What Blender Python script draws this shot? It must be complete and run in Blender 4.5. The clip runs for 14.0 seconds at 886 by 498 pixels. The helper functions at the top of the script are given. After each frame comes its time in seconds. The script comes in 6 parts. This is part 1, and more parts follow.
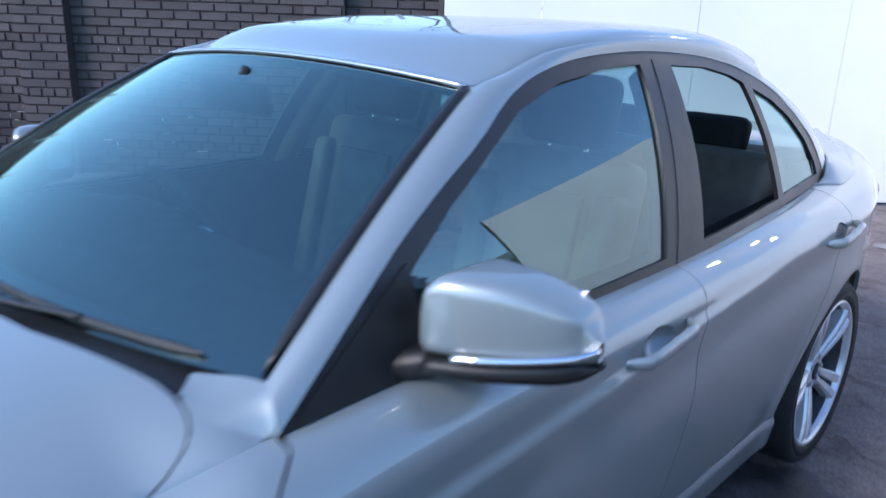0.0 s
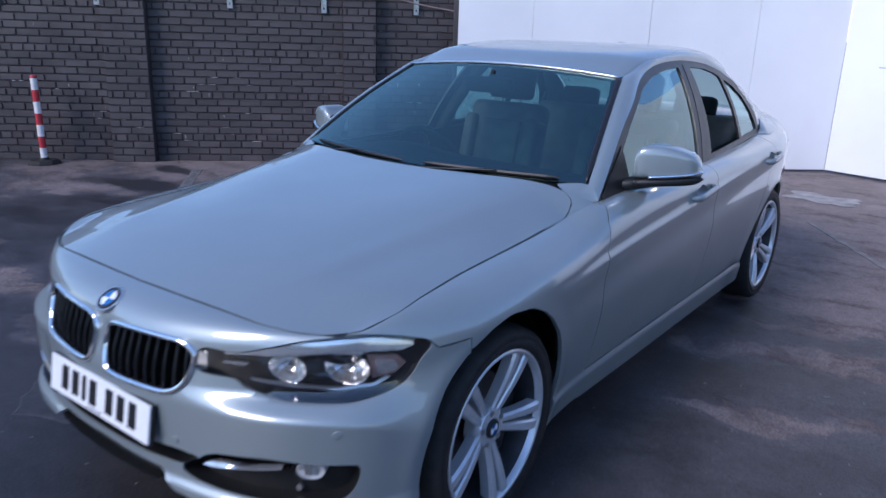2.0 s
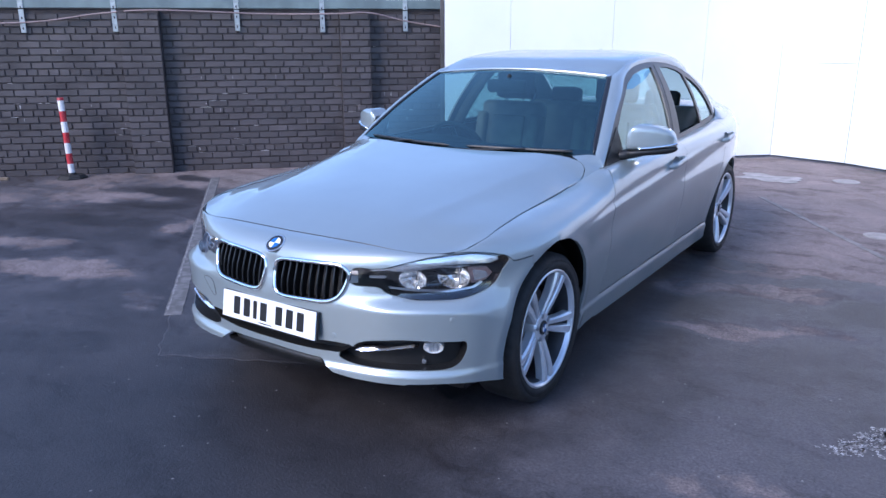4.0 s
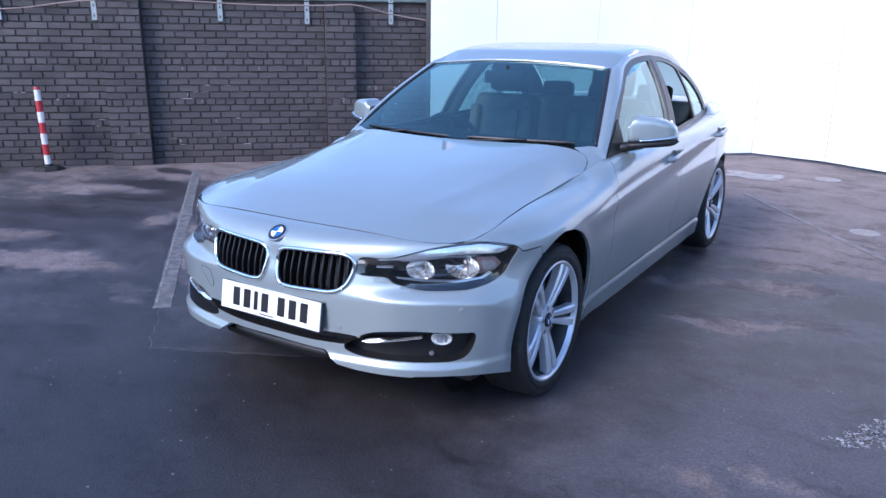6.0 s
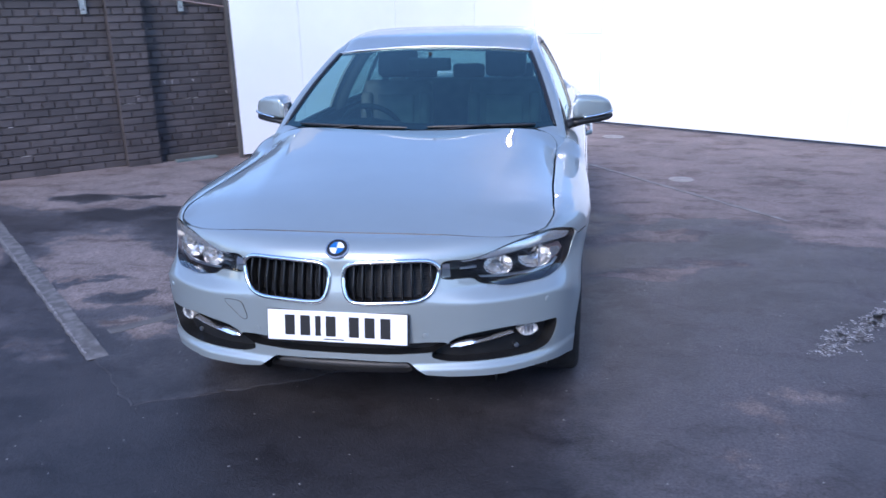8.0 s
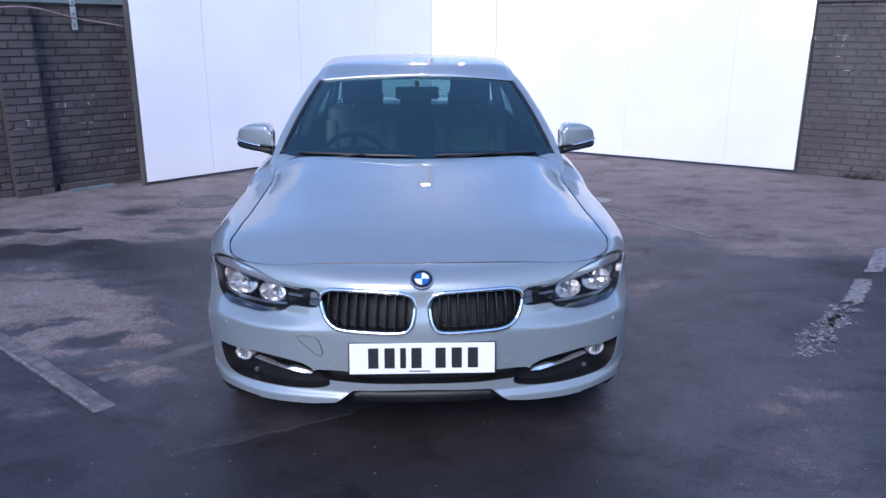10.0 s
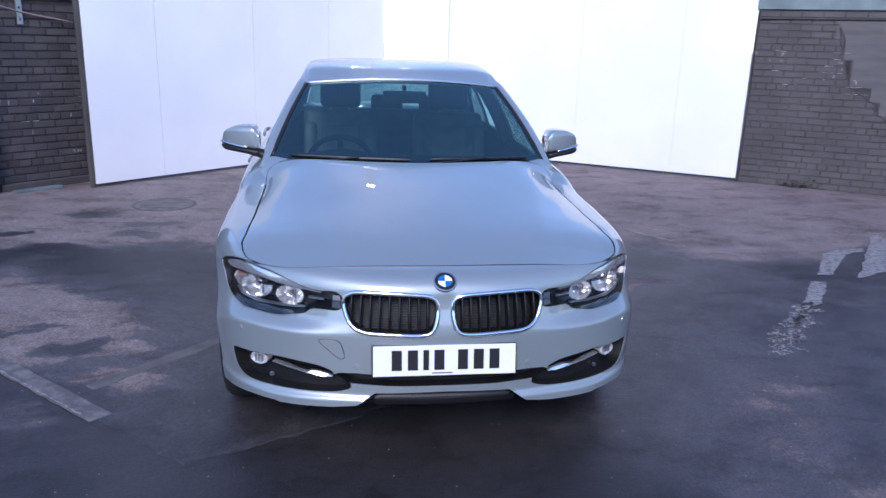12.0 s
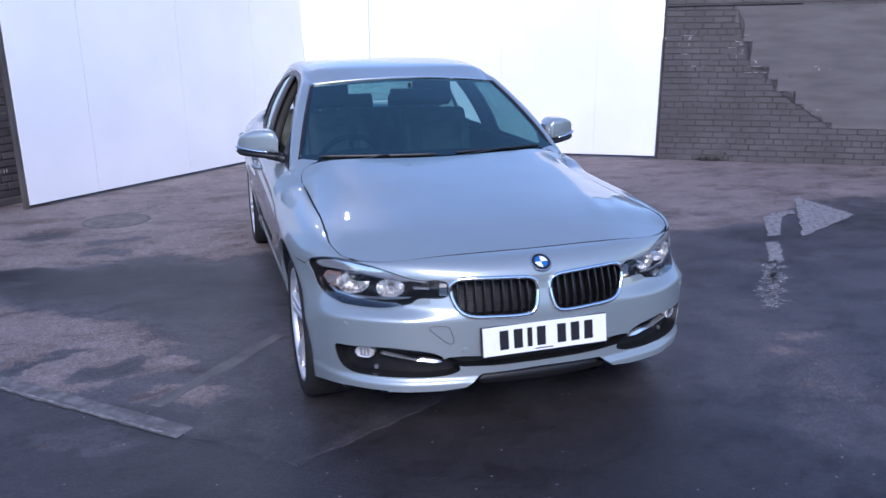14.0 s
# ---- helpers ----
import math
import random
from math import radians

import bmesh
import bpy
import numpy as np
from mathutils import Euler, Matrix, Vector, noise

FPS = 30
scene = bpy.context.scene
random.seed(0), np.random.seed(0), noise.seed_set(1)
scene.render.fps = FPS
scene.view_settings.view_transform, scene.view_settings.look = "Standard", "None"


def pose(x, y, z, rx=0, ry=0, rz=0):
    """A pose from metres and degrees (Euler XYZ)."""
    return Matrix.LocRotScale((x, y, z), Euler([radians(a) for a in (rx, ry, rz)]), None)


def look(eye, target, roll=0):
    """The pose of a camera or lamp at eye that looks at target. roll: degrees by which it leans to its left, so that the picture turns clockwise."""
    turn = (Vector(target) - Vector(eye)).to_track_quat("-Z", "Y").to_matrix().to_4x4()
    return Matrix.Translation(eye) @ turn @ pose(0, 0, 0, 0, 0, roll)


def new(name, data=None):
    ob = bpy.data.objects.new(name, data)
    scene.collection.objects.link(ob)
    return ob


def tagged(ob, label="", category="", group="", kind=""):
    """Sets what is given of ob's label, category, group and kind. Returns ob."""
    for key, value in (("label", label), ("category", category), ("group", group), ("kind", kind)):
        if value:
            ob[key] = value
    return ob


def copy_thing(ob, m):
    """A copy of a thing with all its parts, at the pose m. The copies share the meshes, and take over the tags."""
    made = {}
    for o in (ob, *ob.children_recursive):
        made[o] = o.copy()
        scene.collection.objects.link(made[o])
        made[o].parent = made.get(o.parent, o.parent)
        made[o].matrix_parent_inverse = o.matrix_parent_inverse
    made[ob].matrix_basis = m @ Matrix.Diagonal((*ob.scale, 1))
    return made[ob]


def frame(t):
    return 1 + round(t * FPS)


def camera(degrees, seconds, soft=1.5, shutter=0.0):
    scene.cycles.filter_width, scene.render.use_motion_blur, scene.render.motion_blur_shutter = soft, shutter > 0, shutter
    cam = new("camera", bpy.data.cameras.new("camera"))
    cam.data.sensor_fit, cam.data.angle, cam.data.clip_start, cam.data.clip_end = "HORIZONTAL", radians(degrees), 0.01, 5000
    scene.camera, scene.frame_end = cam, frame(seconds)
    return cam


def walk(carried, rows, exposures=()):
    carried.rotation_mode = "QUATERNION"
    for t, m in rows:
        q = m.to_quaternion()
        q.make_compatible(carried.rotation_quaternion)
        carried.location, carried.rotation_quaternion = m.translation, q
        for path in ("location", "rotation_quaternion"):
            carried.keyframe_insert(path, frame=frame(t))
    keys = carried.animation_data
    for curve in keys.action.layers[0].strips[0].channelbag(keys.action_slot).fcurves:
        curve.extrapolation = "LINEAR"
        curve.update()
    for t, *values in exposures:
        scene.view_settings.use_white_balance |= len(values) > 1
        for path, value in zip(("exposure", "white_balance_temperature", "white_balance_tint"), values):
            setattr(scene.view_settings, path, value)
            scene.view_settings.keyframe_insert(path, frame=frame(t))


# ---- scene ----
cam = camera(61.3, 14.0, 1.5, 0.5)
PATH = [
    (0, (1.511, 0.226, 1.434), (0.201, 1.618, 0.847), 2.0),
    (0.5, (1.587, -0.292, 1.442), (0.332, 1.151, 0.859), 1.7),
    (1, (1.743, -0.819, 1.462), (0.478, 0.622, 0.892), 3.2),
    (1.5, (1.851, -1.274, 1.491), (0.655, 0.221, 0.912), 2.1),
    (2, (1.921, -1.729, 1.501), (0.77, -0.196, 0.93), 1.8),
    (2.5, (2.058, -2.157, 1.506), (0.919, -0.611, 0.947), 0.1),
    (3, (2.086, -2.524, 1.494), (0.998, -0.939, 0.94), -0.3),
    (3.5, (2.129, -2.681, 1.513), (1.07, -1.076, 0.96), -0.8),
    (4, (2.145, -2.719, 1.519), (1.071, -1.121, 0.977), -0.2),
    (6.5, (1.888, -2.777, 1.468), (0.93, -1.114, 0.907), 1.4),
    (7, (1.57, -2.939, 1.499), (0.812, -1.197, 0.873), 1.7),
    (7.5, (1.206, -3.017, 1.537), (0.652, -1.205, 0.895), -0.5),
    (8, (0.815, -3.156, 1.535), (0.482, -1.278, 0.931), -1.3),
    (10.5, (-0.066, -3.249, 1.587), (0.033, -1.328, 1.038), 0.4),
    (11, (-0.068, -3.246, 1.584), (0.046, -1.326, 1.038), 0.5),
    (11.5, (-0.151, -3.229, 1.572), (-0.023, -1.308, 1.029), 2.6),
    (12, (-0.371, -3.251, 1.575), (-0.1, -1.344, 1.039), 1.8),
    (12.5, (-0.56, -3.245, 1.566), (-0.232, -1.346, 1.031), 2.5),
    (13, (-0.771, -3.183, 1.554), (-0.375, -1.302, 1.001), 1.0),
    (13.5, (-0.945, -3.194, 1.577), (-0.452, -1.338, 1.018), 0.7),
    (14, (-1.186, -3.23, 1.571), (-0.607, -1.394, 1.029), -0.5),
]
walk(cam, [(t, look(eye, target, roll)) for t, eye, target, roll in PATH], [(0, 1.47, 6000, 15), (0.8, 1.22, 5900, 14), (1.5, 1.00, 5880, 18), (2.2, 0.90, 5900, 20), (3.0, 1.36, 5920, 19), (3.7, 1.54, 5900, 20), (6.4, 1.66, 5900, 20), (7.5, 1.53, 5880, 20), (10.5, 1.16, 5870, 23), (14.0, 1.17, 5880, 24)])

# ---------------------------------------------------------------- world, light
world = bpy.data.worlds.new("sky")
scene.world = world
world.use_nodes = True
wn, wl = world.node_tree.nodes, world.node_tree.links
sky = wn.new("ShaderNodeTexSky")
sky.sky_type = "NISHITA"
sky.sun_disc = False
SUN_AZ, SUN_EL = 194.0, 36.0          # compass bearing of the sun, clockwise from +y, and its height
sky.sun_elevation, sky.sun_rotation = radians(SUN_EL), radians(SUN_AZ)
sky.air_density, sky.dust_density, sky.ozone_density = 1.1, 0.15, 4.0
wl.new(sky.outputs[0], wn["Background"].inputs[0])
wn["Background"].inputs[1].default_value = 0.12
sun = new("sun", bpy.data.lights.new("sun", "SUN"))
sun.data.energy, sun.data.angle, sun.data.color = 1.45, radians(22), (1.0, 0.93, 0.84)
sd = Vector((math.sin(radians(SUN_AZ)) * math.cos(radians(SUN_EL)), math.cos(radians(SUN_AZ)) * math.cos(radians(SUN_EL)), math.sin(radians(SUN_EL))))
sun.matrix_world = look(sd * 30, (0, 0, 0))


# ---------------------------------------------------------------- materials
def material(name, color=(0.5, 0.5, 0.5), rough=0.5, metal=0.0, vary=0.0, scale=20.0, bump=0.0, bump_scale=200.0, coat=0.0, coat_rough=0.03, second=None, spread=(0.35, 0.65), spec=0.5, object_vary=0.0, stretch=None):
    """A principled material whose colour drifts between two tones at one scale, with fine relief at another."""
    m = bpy.data.materials.new(name)
    m.use_nodes = True
    n, l = m.node_tree.nodes, m.node_tree.links
    b = n["Principled BSDF"]
    b.inputs["Base Color"].default_value = (*color, 1)
    b.inputs["Roughness"].default_value = rough
    b.inputs["Metallic"].default_value = metal
    b.inputs["Coat Weight"].default_value = coat
    b.inputs["Coat Roughness"].default_value = coat_rough
    b.inputs["Specular IOR Level"].default_value = spec
    tc = n.new("ShaderNodeTexCoord")
    if vary or second:
        t = n.new("ShaderNodeTexNoise")
        t.inputs["Scale"].default_value, t.inputs["Detail"].default_value = scale, 6
        mp = n.new("ShaderNodeMapping")
        mp.inputs["Scale"].default_value = stretch or (1, 1, 1)
        l.new(tc.outputs["Object"], mp.inputs["Vector"])
        l.new(mp.outputs[0], t.inputs["Vector"])
        r = n.new("ShaderNodeValToRGB")
        r.color_ramp.elements[0].position, r.color_ramp.elements[1].position = spread
        lo = second or tuple(c * (1 - vary) for c in color)
        r.color_ramp.elements[0].color, r.color_ramp.elements[1].color = (*lo, 1), (*color, 1)
        l.new(t.outputs["Fac"], r.inputs["Fac"])
        out = r.outputs["Color"]
        if object_vary:
            oi, mul = n.new("ShaderNodeObjectInfo"), n.new("ShaderNodeMapRange")
            mul.inputs["To Min"].default_value, mul.inputs["To Max"].default_value = 1 - object_vary, 1 + object_vary
            geo, add, fr = n.new("ShaderNodeNewGeometry"), n.new("ShaderNodeMath"), n.new("ShaderNodeMath")
            fr.operation = "FRACT"
            l.new(oi.outputs["Random"], add.inputs[0])
            l.new(geo.outputs["Random Per Island"], add.inputs[1])
            l.new(add.outputs[0], fr.inputs[0])
            l.new(fr.outputs[0], mul.inputs["Value"])
            mx = n.new("ShaderNodeVectorMath")
            mx.operation = "SCALE"
            l.new(out, mx.inputs[0])
            l.new(mul.outputs[0], mx.inputs["Scale"])
            out = mx.outputs[0]
        l.new(out, b.inputs["Base Color"])
        rr = n.new("ShaderNodeMapRange")
        rr.inputs["To Min"].default_value, rr.inputs["To Max"].default_value = min(1, rough * 1.15), rough * 0.85
        l.new(t.outputs["Fac"], rr.inputs["Value"])
        l.new(rr.outputs[0], b.inputs["Roughness"])
    if bump:
        t2 = n.new("ShaderNodeTexNoise")
        t2.inputs["Scale"].default_value, t2.inputs["Detail"].default_value = bump_scale, 4
        l.new(tc.outputs["Object"], t2.inputs["Vector"])
        bp = n.new("ShaderNodeBump")
        bp.inputs["Strength"].default_value, bp.inputs["Distance"].default_value = bump, 0.004
        l.new(t2.outputs["Fac"], bp.inputs["Height"])
        l.new(bp.outputs[0], b.inputs["Normal"])
    return m


def glass_material(name, tint, rough=0.0, mirror=0.09, sheen=(1.0, 1.0, 1.0)):
    """Thin tinted glass: a clear film mixed with a mirror by Fresnel."""
    m = bpy.data.materials.new(name)
    m.use_nodes = True
    n, l = m.node_tree.nodes, m.node_tree.links
    n.remove(n["Principled BSDF"])
    tr, gl, lw, mix = n.new("ShaderNodeBsdfTransparent"), n.new("ShaderNodeBsdfGlossy"), n.new("ShaderNodeLayerWeight"), n.new("ShaderNodeMixShader")
    tr.inputs["Color"].default_value = (*tint, 1)
    gl.inputs["Roughness"].default_value = rough
    gl.inputs["Color"].default_value = (*sheen, 1)
    lw.inputs["Blend"].default_value = 0.5
    pw, ma = n.new("ShaderNodeMath"), n.new("ShaderNodeMath")
    pw.operation, ma.operation = "POWER", "MULTIPLY_ADD"
    pw.inputs[1].default_value = 4.5
    ma.inputs[1].default_value, ma.inputs[2].default_value = 0.90, mirror
    l.new(lw.outputs["Facing"], pw.inputs[0])
    l.new(pw.outputs[0], ma.inputs[0])
    l.new(ma.outputs[0], mix.inputs[0])
    l.new(tr.outputs[0], mix.inputs[1])
    l.new(gl.outputs[0], mix.inputs[2])
    l.new(mix.outputs[0], n["Material Output"].inputs["Surface"])
    return m


def glowing(name, color, strength):
    m = material(name, color, 0.4)
    b = m.node_tree.nodes["Principled BSDF"]
    b.inputs["Emission Color"].default_value = (*color, 1)
    b.inputs["Emission Strength"].default_value = strength
    return m


def paint_material(name, color, second):
    """Metallic silver car paint: flakes under a clear coat, with a light film of dust."""
    m = material(name, color, 0.42, 0.40, coat=1.0, coat_rough=0.012, vary=0.06, scale=3.0, second=second)
    m.node_tree.nodes["Principled BSDF"].inputs["Coat IOR"].default_value = 1.75
    return m


def asphalt_material(name, gain, tone, patches):
    """Worn tarmac: pale dry areas and dark damp ones with torn edges, fine stones and white grit.
    patches: (x, y, half length, half width, turn in degrees, how much drier and paler)."""
    m = bpy.data.materials.new(name)
    m.use_nodes = True
    n, l = m.node_tree.nodes, m.node_tree.links
    b = n["Principled BSDF"]
    tc = n.new("ShaderNodeTexCoord")

    def noise_node(scale, detail, rough=0.55):
        t = n.new("ShaderNodeTexNoise")
        t.inputs["Scale"].default_value, t.inputs["Detail"].default_value, t.inputs["Roughness"].default_value = scale, detail, rough
        l.new(tc.outputs["Object"], t.inputs["Vector"])
        return t

    def ramp(fac, stops):
        r = n.new("ShaderNodeValToRGB")
        while len(r.color_ramp.elements) < len(stops):
            r.color_ramp.elements.new(0.5)
        for e, (p, c) in zip(r.color_ramp.elements, stops):
            e.position, e.color = p, (*c, 1)
        l.new(fac, r.inputs["Fac"])
        return r.outputs["Color"]

    def math_node(op, a, c):
        k = n.new("ShaderNodeMath")
        k.operation = op
        for i, q in enumerate((a, c)):
            if isinstance(q, (int, float)):
                k.inputs[i].default_value = q
            else:
                l.new(q, k.inputs[i])
        return k.outputs[0]

    def vector_node(op, a, c=None, scale=None):
        k = n.new("ShaderNodeVectorMath")
        k.operation = op
        l.new(a, k.inputs[0])
        if isinstance(c, tuple):
            k.inputs[1].default_value = c
        elif c is not None:
            l.new(c, k.inputs[1])
        if scale is not None:
            k.inputs["Scale"].default_value = scale
        return k

    def spread(fac, lo, hi, out_lo, out_hi, soft=False):
        k = n.new("ShaderNodeMapRange")
        k.interpolation_type = "SMOOTHSTEP" if soft else "LINEAR"
        for i, q in enumerate((lo, hi, out_lo, out_hi)):
            k.inputs[1 + i].default_value = q
        l.new(fac, k.inputs["Value"])
        return k.outputs[0]

    def times(a, c):
        k = n.new("ShaderNodeMix")
        k.data_type, k.blend_type = "RGBA", "MULTIPLY"
        k.inputs[0].default_value = 1.0
        l.new(a, k.inputs[6])
        l.new(c, k.inputs[7])
        return k.outputs[2]

    # the outlines of the patches are torn at three sizes
    place = tc.outputs["Object"]
    for scale, amount in ((1.2, 0.50), (4.5, 0.34), (17.0, 0.11)):
        off = vector_node("SUBTRACT", noise_node(scale, 3).outputs["Color"], (0.5, 0.5, 0.5))
        off = vector_node("SCALE", off.outputs[0], scale=amount)
        place = vector_node("ADD", place, off.outputs[0]).outputs[0]
    sep = n.new("ShaderNodeSeparateXYZ")
    l.new(place, sep.inputs[0])
    dry = spread(sep.outputs["Y"], 1.9, 2.8, 0.0, 0.34, True)
    for cx, cy, rx, ry, turn, amount in patches:
        mp = n.new("ShaderNodeMapping")
        mp.vector_type = "TEXTURE"
        mp.inputs["Location"].default_value, mp.inputs["Rotation"].default_value, mp.inputs["Scale"].default_value = (cx, cy, 0), (0, 0, radians(turn)), (rx, ry, 1)
        l.new(place, mp.inputs["Vector"])
        flat = vector_node("MULTIPLY", mp.outputs[0], (1, 1, 0))
        dry = math_node("ADD", dry, spread(vector_node("LENGTH", flat.outputs[0]).outputs["Value"], 0.45, 1.25, amount, 0.0, True))
    broad, fine = noise_node(0.9, 8, 0.62).outputs["Fac"], noise_node(3.4, 8, 0.68).outputs["Fac"]
    dry = math_node("ADD", dry, spread(broad, 0.25, 0.75, 0.12, 0.42))
    dry = math_node("ADD", dry, spread(fine, 0.25, 0.75, -0.11, 0.11))
    grain, stones = noise_node(85, 3, 0.7).outputs["Fac"], noise_node(24, 6, 0.75).outputs["Fac"]
    tint = lambda v: tuple(v * gain * c * d for c, d in zip(tone, (0.97, 0.99, 1.07) if v < 0.075 else (1.10, 0.99, 0.95)))
    patch_c = ramp(dry, [(0.05, tint(0.024)), (0.25, tint(0.037)), (0.38, tint(0.060)), (0.455, tint(0.074)), (0.492, tint(0.104)), (0.58, tint(0.138)), (0.80, tint(0.164))])
    col = times(times(patch_c, ramp(grain, [(0.3, (0.54, 0.54, 0.54)), (0.7, (1.46, 1.46, 1.46))])), ramp(stones, [(0.3, (0.78, 0.78, 0.78)), (0.7, (1.22, 1.22, 1.22))]))
    col = times(col, ramp(noise_node(2.3, 6, 0.7).outputs["Fac"], [(0.3, (0.80, 0.80, 0.81)), (0.7, (1.20, 1.19, 1.18))]))
    # small brown stains, drawn out along the fall of the yard
    mp = n.new("ShaderNodeMapping")
    mp.inputs["Rotation"].default_value, mp.inputs["Scale"].default_value = (0, 0, radians(-12)), (0.55, 1.5, 1)
    l.new(place, mp.inputs["Vector"])
    stain = n.new("ShaderNodeTexNoise")
    stain.inputs["Scale"].default_value, stain.inputs["Detail"].default_value, stain.inputs["Roughness"].default_value = 3.1, 9, 0.68
    l.new(mp.outputs[0], stain.inputs["Vector"])
    col = times(col, ramp(stain.outputs["Fac"], [(0.36, (0.55, 0.50, 0.49)), (0.43, (0.80, 0.77, 0.76)), (0.50, (1.0, 1.0, 1.0)), (0.68, (1.12, 1.10, 1.09))]))
    v = n.new("ShaderNodeTexVoronoi")
    v.inputs["Scale"].default_value = 11
    l.new(tc.outputs["Object"], v.inputs["Vector"])
    grit = math_node("LESS_THAN", v.outputs["Distance"], 0.05)
    mx = n.new("ShaderNodeMix")
    mx.data_type = "RGBA"
    l.new(grit, mx.inputs[0])
    l.new(col, mx.inputs[6])
    mx.inputs[7].default_value = (0.22, 0.21, 0.20, 1)
    l.new(mx.outputs[2], b.inputs["Base Color"])
    l.new(spread(dry, 0.34, 0.56, 0.52, 0.86), b.inputs["Roughness"])
    bp = n.new("ShaderNodeBump")
    bp.inputs["Strength"].default_value, bp.inputs["Distance"].default_value = 0.6, 0.005
    l.new(grain, bp.inputs["Height"])
    l.new(bp.outputs[0], b.inputs["Normal"])
    return m


# dry and damp areas of the newer tarmac, some toned for shade and glare, and of the older panel beside the car
WEST_PATCHES = ((-2.85, -0.1, 0.8, 0.26, 20, 0.29), (-3.7, 0.2, 0.4, 0.18, 15, 0.28), (-4.55, 1.65, 0.6, 0.25, 25, 0.3), (-5.6, 1.4, 1.0, 1.1, 0, 0.2),
                (-3.15, 1.1, 0.35, 0.18, -43, 0.26), (-1.75, -0.2, 0.22, 0.07, -20, 0.22), (-4.0, 0.85, 0.65, 0.2, 20, -0.3), (-4.5, 2.1, 0.4, 0.2, 25, -0.4),
                (-4.9, 2.7, 0.35, 0.16, 0, -0.4), (-3.87, 1.57, 0.32, 0.14, 20, -0.34))
EAST_PATCHES = ((1.34, 1.28, 0.36, 0.17, 10, 0.26), (1.04, 1.15, 0.2, 0.08, 0, 0.24), (1.62, 1.5, 0.42, 0.2, 0, 0.19), (0.98, 1.9, 0.42, 0.15, 10, 0.27),
                (1.38, 2.1, 0.38, 0.15, 15, 0.26), (2.9, 2.15, 0.75, 0.35, 8, 0.28), (3.7, 2.5, 0.7, 0.35, 10, 0.16), (1.96, 1.95, 0.28, 0.2, 0, -0.3),
                (1.66, 2.42, 0.38, 0.13, 20, -0.34), (1.0, 2.6, 0.42, 0.12, 10, -0.26), (0.8, 2.33, 0.32, 0.1, 0, -0.2), (3.2, 2.43, 0.22, 0.15, 0, -0.26))
# The second paints shade before the nose, the third a broad sky glare.
FRONT_PATCHES_AND_SHADE = ((-0.9, -2.0, 2.3, 1.4, 0, -0.16), (0.0, -0.8, 1.0, 0.8, 0, -0.22), (2.9, -0.3, 2.0, 2.0, 0, 0.085), (1.75, -1.4, 1.1, 0.9, -20, 0.05),
                 (1.3, -1.22, 0.25, 0.12, 0, 0.05))
OLD_PATCHES = ((-2.15, 1.02, 1.18, 0.50, -43, 0.36), (-1.46, 0.52, 0.20, 0.09, 0, 0.22), (-1.40, 0.10, 0.32, 0.11, 0, 0.18), (-2.97, 2.85, 0.17, 0.07, 0, -0.45), (-2.92, 2.25, 0.42, 0.17, 0, -0.42), (-2.45, 2.42, 0.36, 0.12, 0, -0.40), (-2.05, 2.15, 0.45, 0.30, 0, -0.36), (-1.55, 2.1, 0.55, 0.36, 0, -0.30),
               (-2.58, 3.55, 0.24, 0.12, 0, -0.26), (-2.0, 2.88, 0.24, 0.10, 0, -0.30), (-1.9, 3.15, 0.28, 0.10, 10, -0.24), (-1.65, 2.6, 0.32, 0.12, 0, -0.28), (-3.48, 2.83, 0.36, 0.18, 0, -0.42), (-1.70, 0.52, 0.22, 0.13, 0, -0.34), (-2.1, 0.75, 0.35, 0.05, 10, -0.25))
ASPHALT = asphalt_material("tarmac", 1.0, (1.07, 0.97, 0.98), WEST_PATCHES + EAST_PATCHES + FRONT_PATCHES_AND_SHADE)
ASPHALT_OLD = asphalt_material("old_tarmac", 1.10, (1.05, 0.98, 0.98), OLD_PATCHES)
PAINT = paint_material("silver_paint", (0.262, 0.308, 0.318), (0.252, 0.296, 0.306))
BROW = material("lamp_silver", (0.70, 0.73, 0.76), 0.20, 0.80, vary=0.06, scale=30)
BLACK = material("black_plastic", (0.009, 0.009, 0.0095), 0.45, vary=0.3, scale=40, bump=0.15, bump_scale=600)
GLOSS_BLACK = material("gloss_black", (0.008, 0.008, 0.009), 0.12, coat=0.6, vary=0.2, scale=8)
SLAT = material("satin_black", (0.007, 0.007, 0.0075), 0.30, vary=0.2, scale=30)
RUBBER = material("rubber", (0.013, 0.0125, 0.0125), 0.75, vary=0.4, scale=25, bump=0.3, bump_scale=180)
SEAL = material("window_trim", (0.013, 0.012, 0.013), 0.38, vary=0.25, scale=20)
REFLECTOR = material("lamp_reflector", (0.92, 0.90, 0.87), 0.20, 0.85, vary=0.25, scale=60)
FOG_BOWL = material("fog_reflector", (0.82, 0.81, 0.79), 0.30, 0.35, vary=0.15, scale=60)
CHROME = material("chrome", (0.85, 0.86, 0.88), 0.07, 1.0, vary=0.05, scale=10)
SATIN = material("satin_aluminium", (0.62, 0.63, 0.65), 0.3, 1.0, vary=0.1, scale=30)
ALLOY = material("alloy_paint", (0.70, 0.71, 0.73), 0.34, 0.55, coat=0.5, vary=0.12, scale=18)
ALLOY_DARK = material("alloy_pocket", (0.040, 0.041, 0.045), 0.5, 0.3, vary=0.3, scale=18)
DISC = material("brake_disc", (0.13, 0.125, 0.12), 0.45, 1.0, vary=0.3, scale=60)
GLASS = glass_material("windscreen_glass", (0.23, 0.43, 0.43), mirror=0.165, sheen=(0.74, 1.0, 0.94))
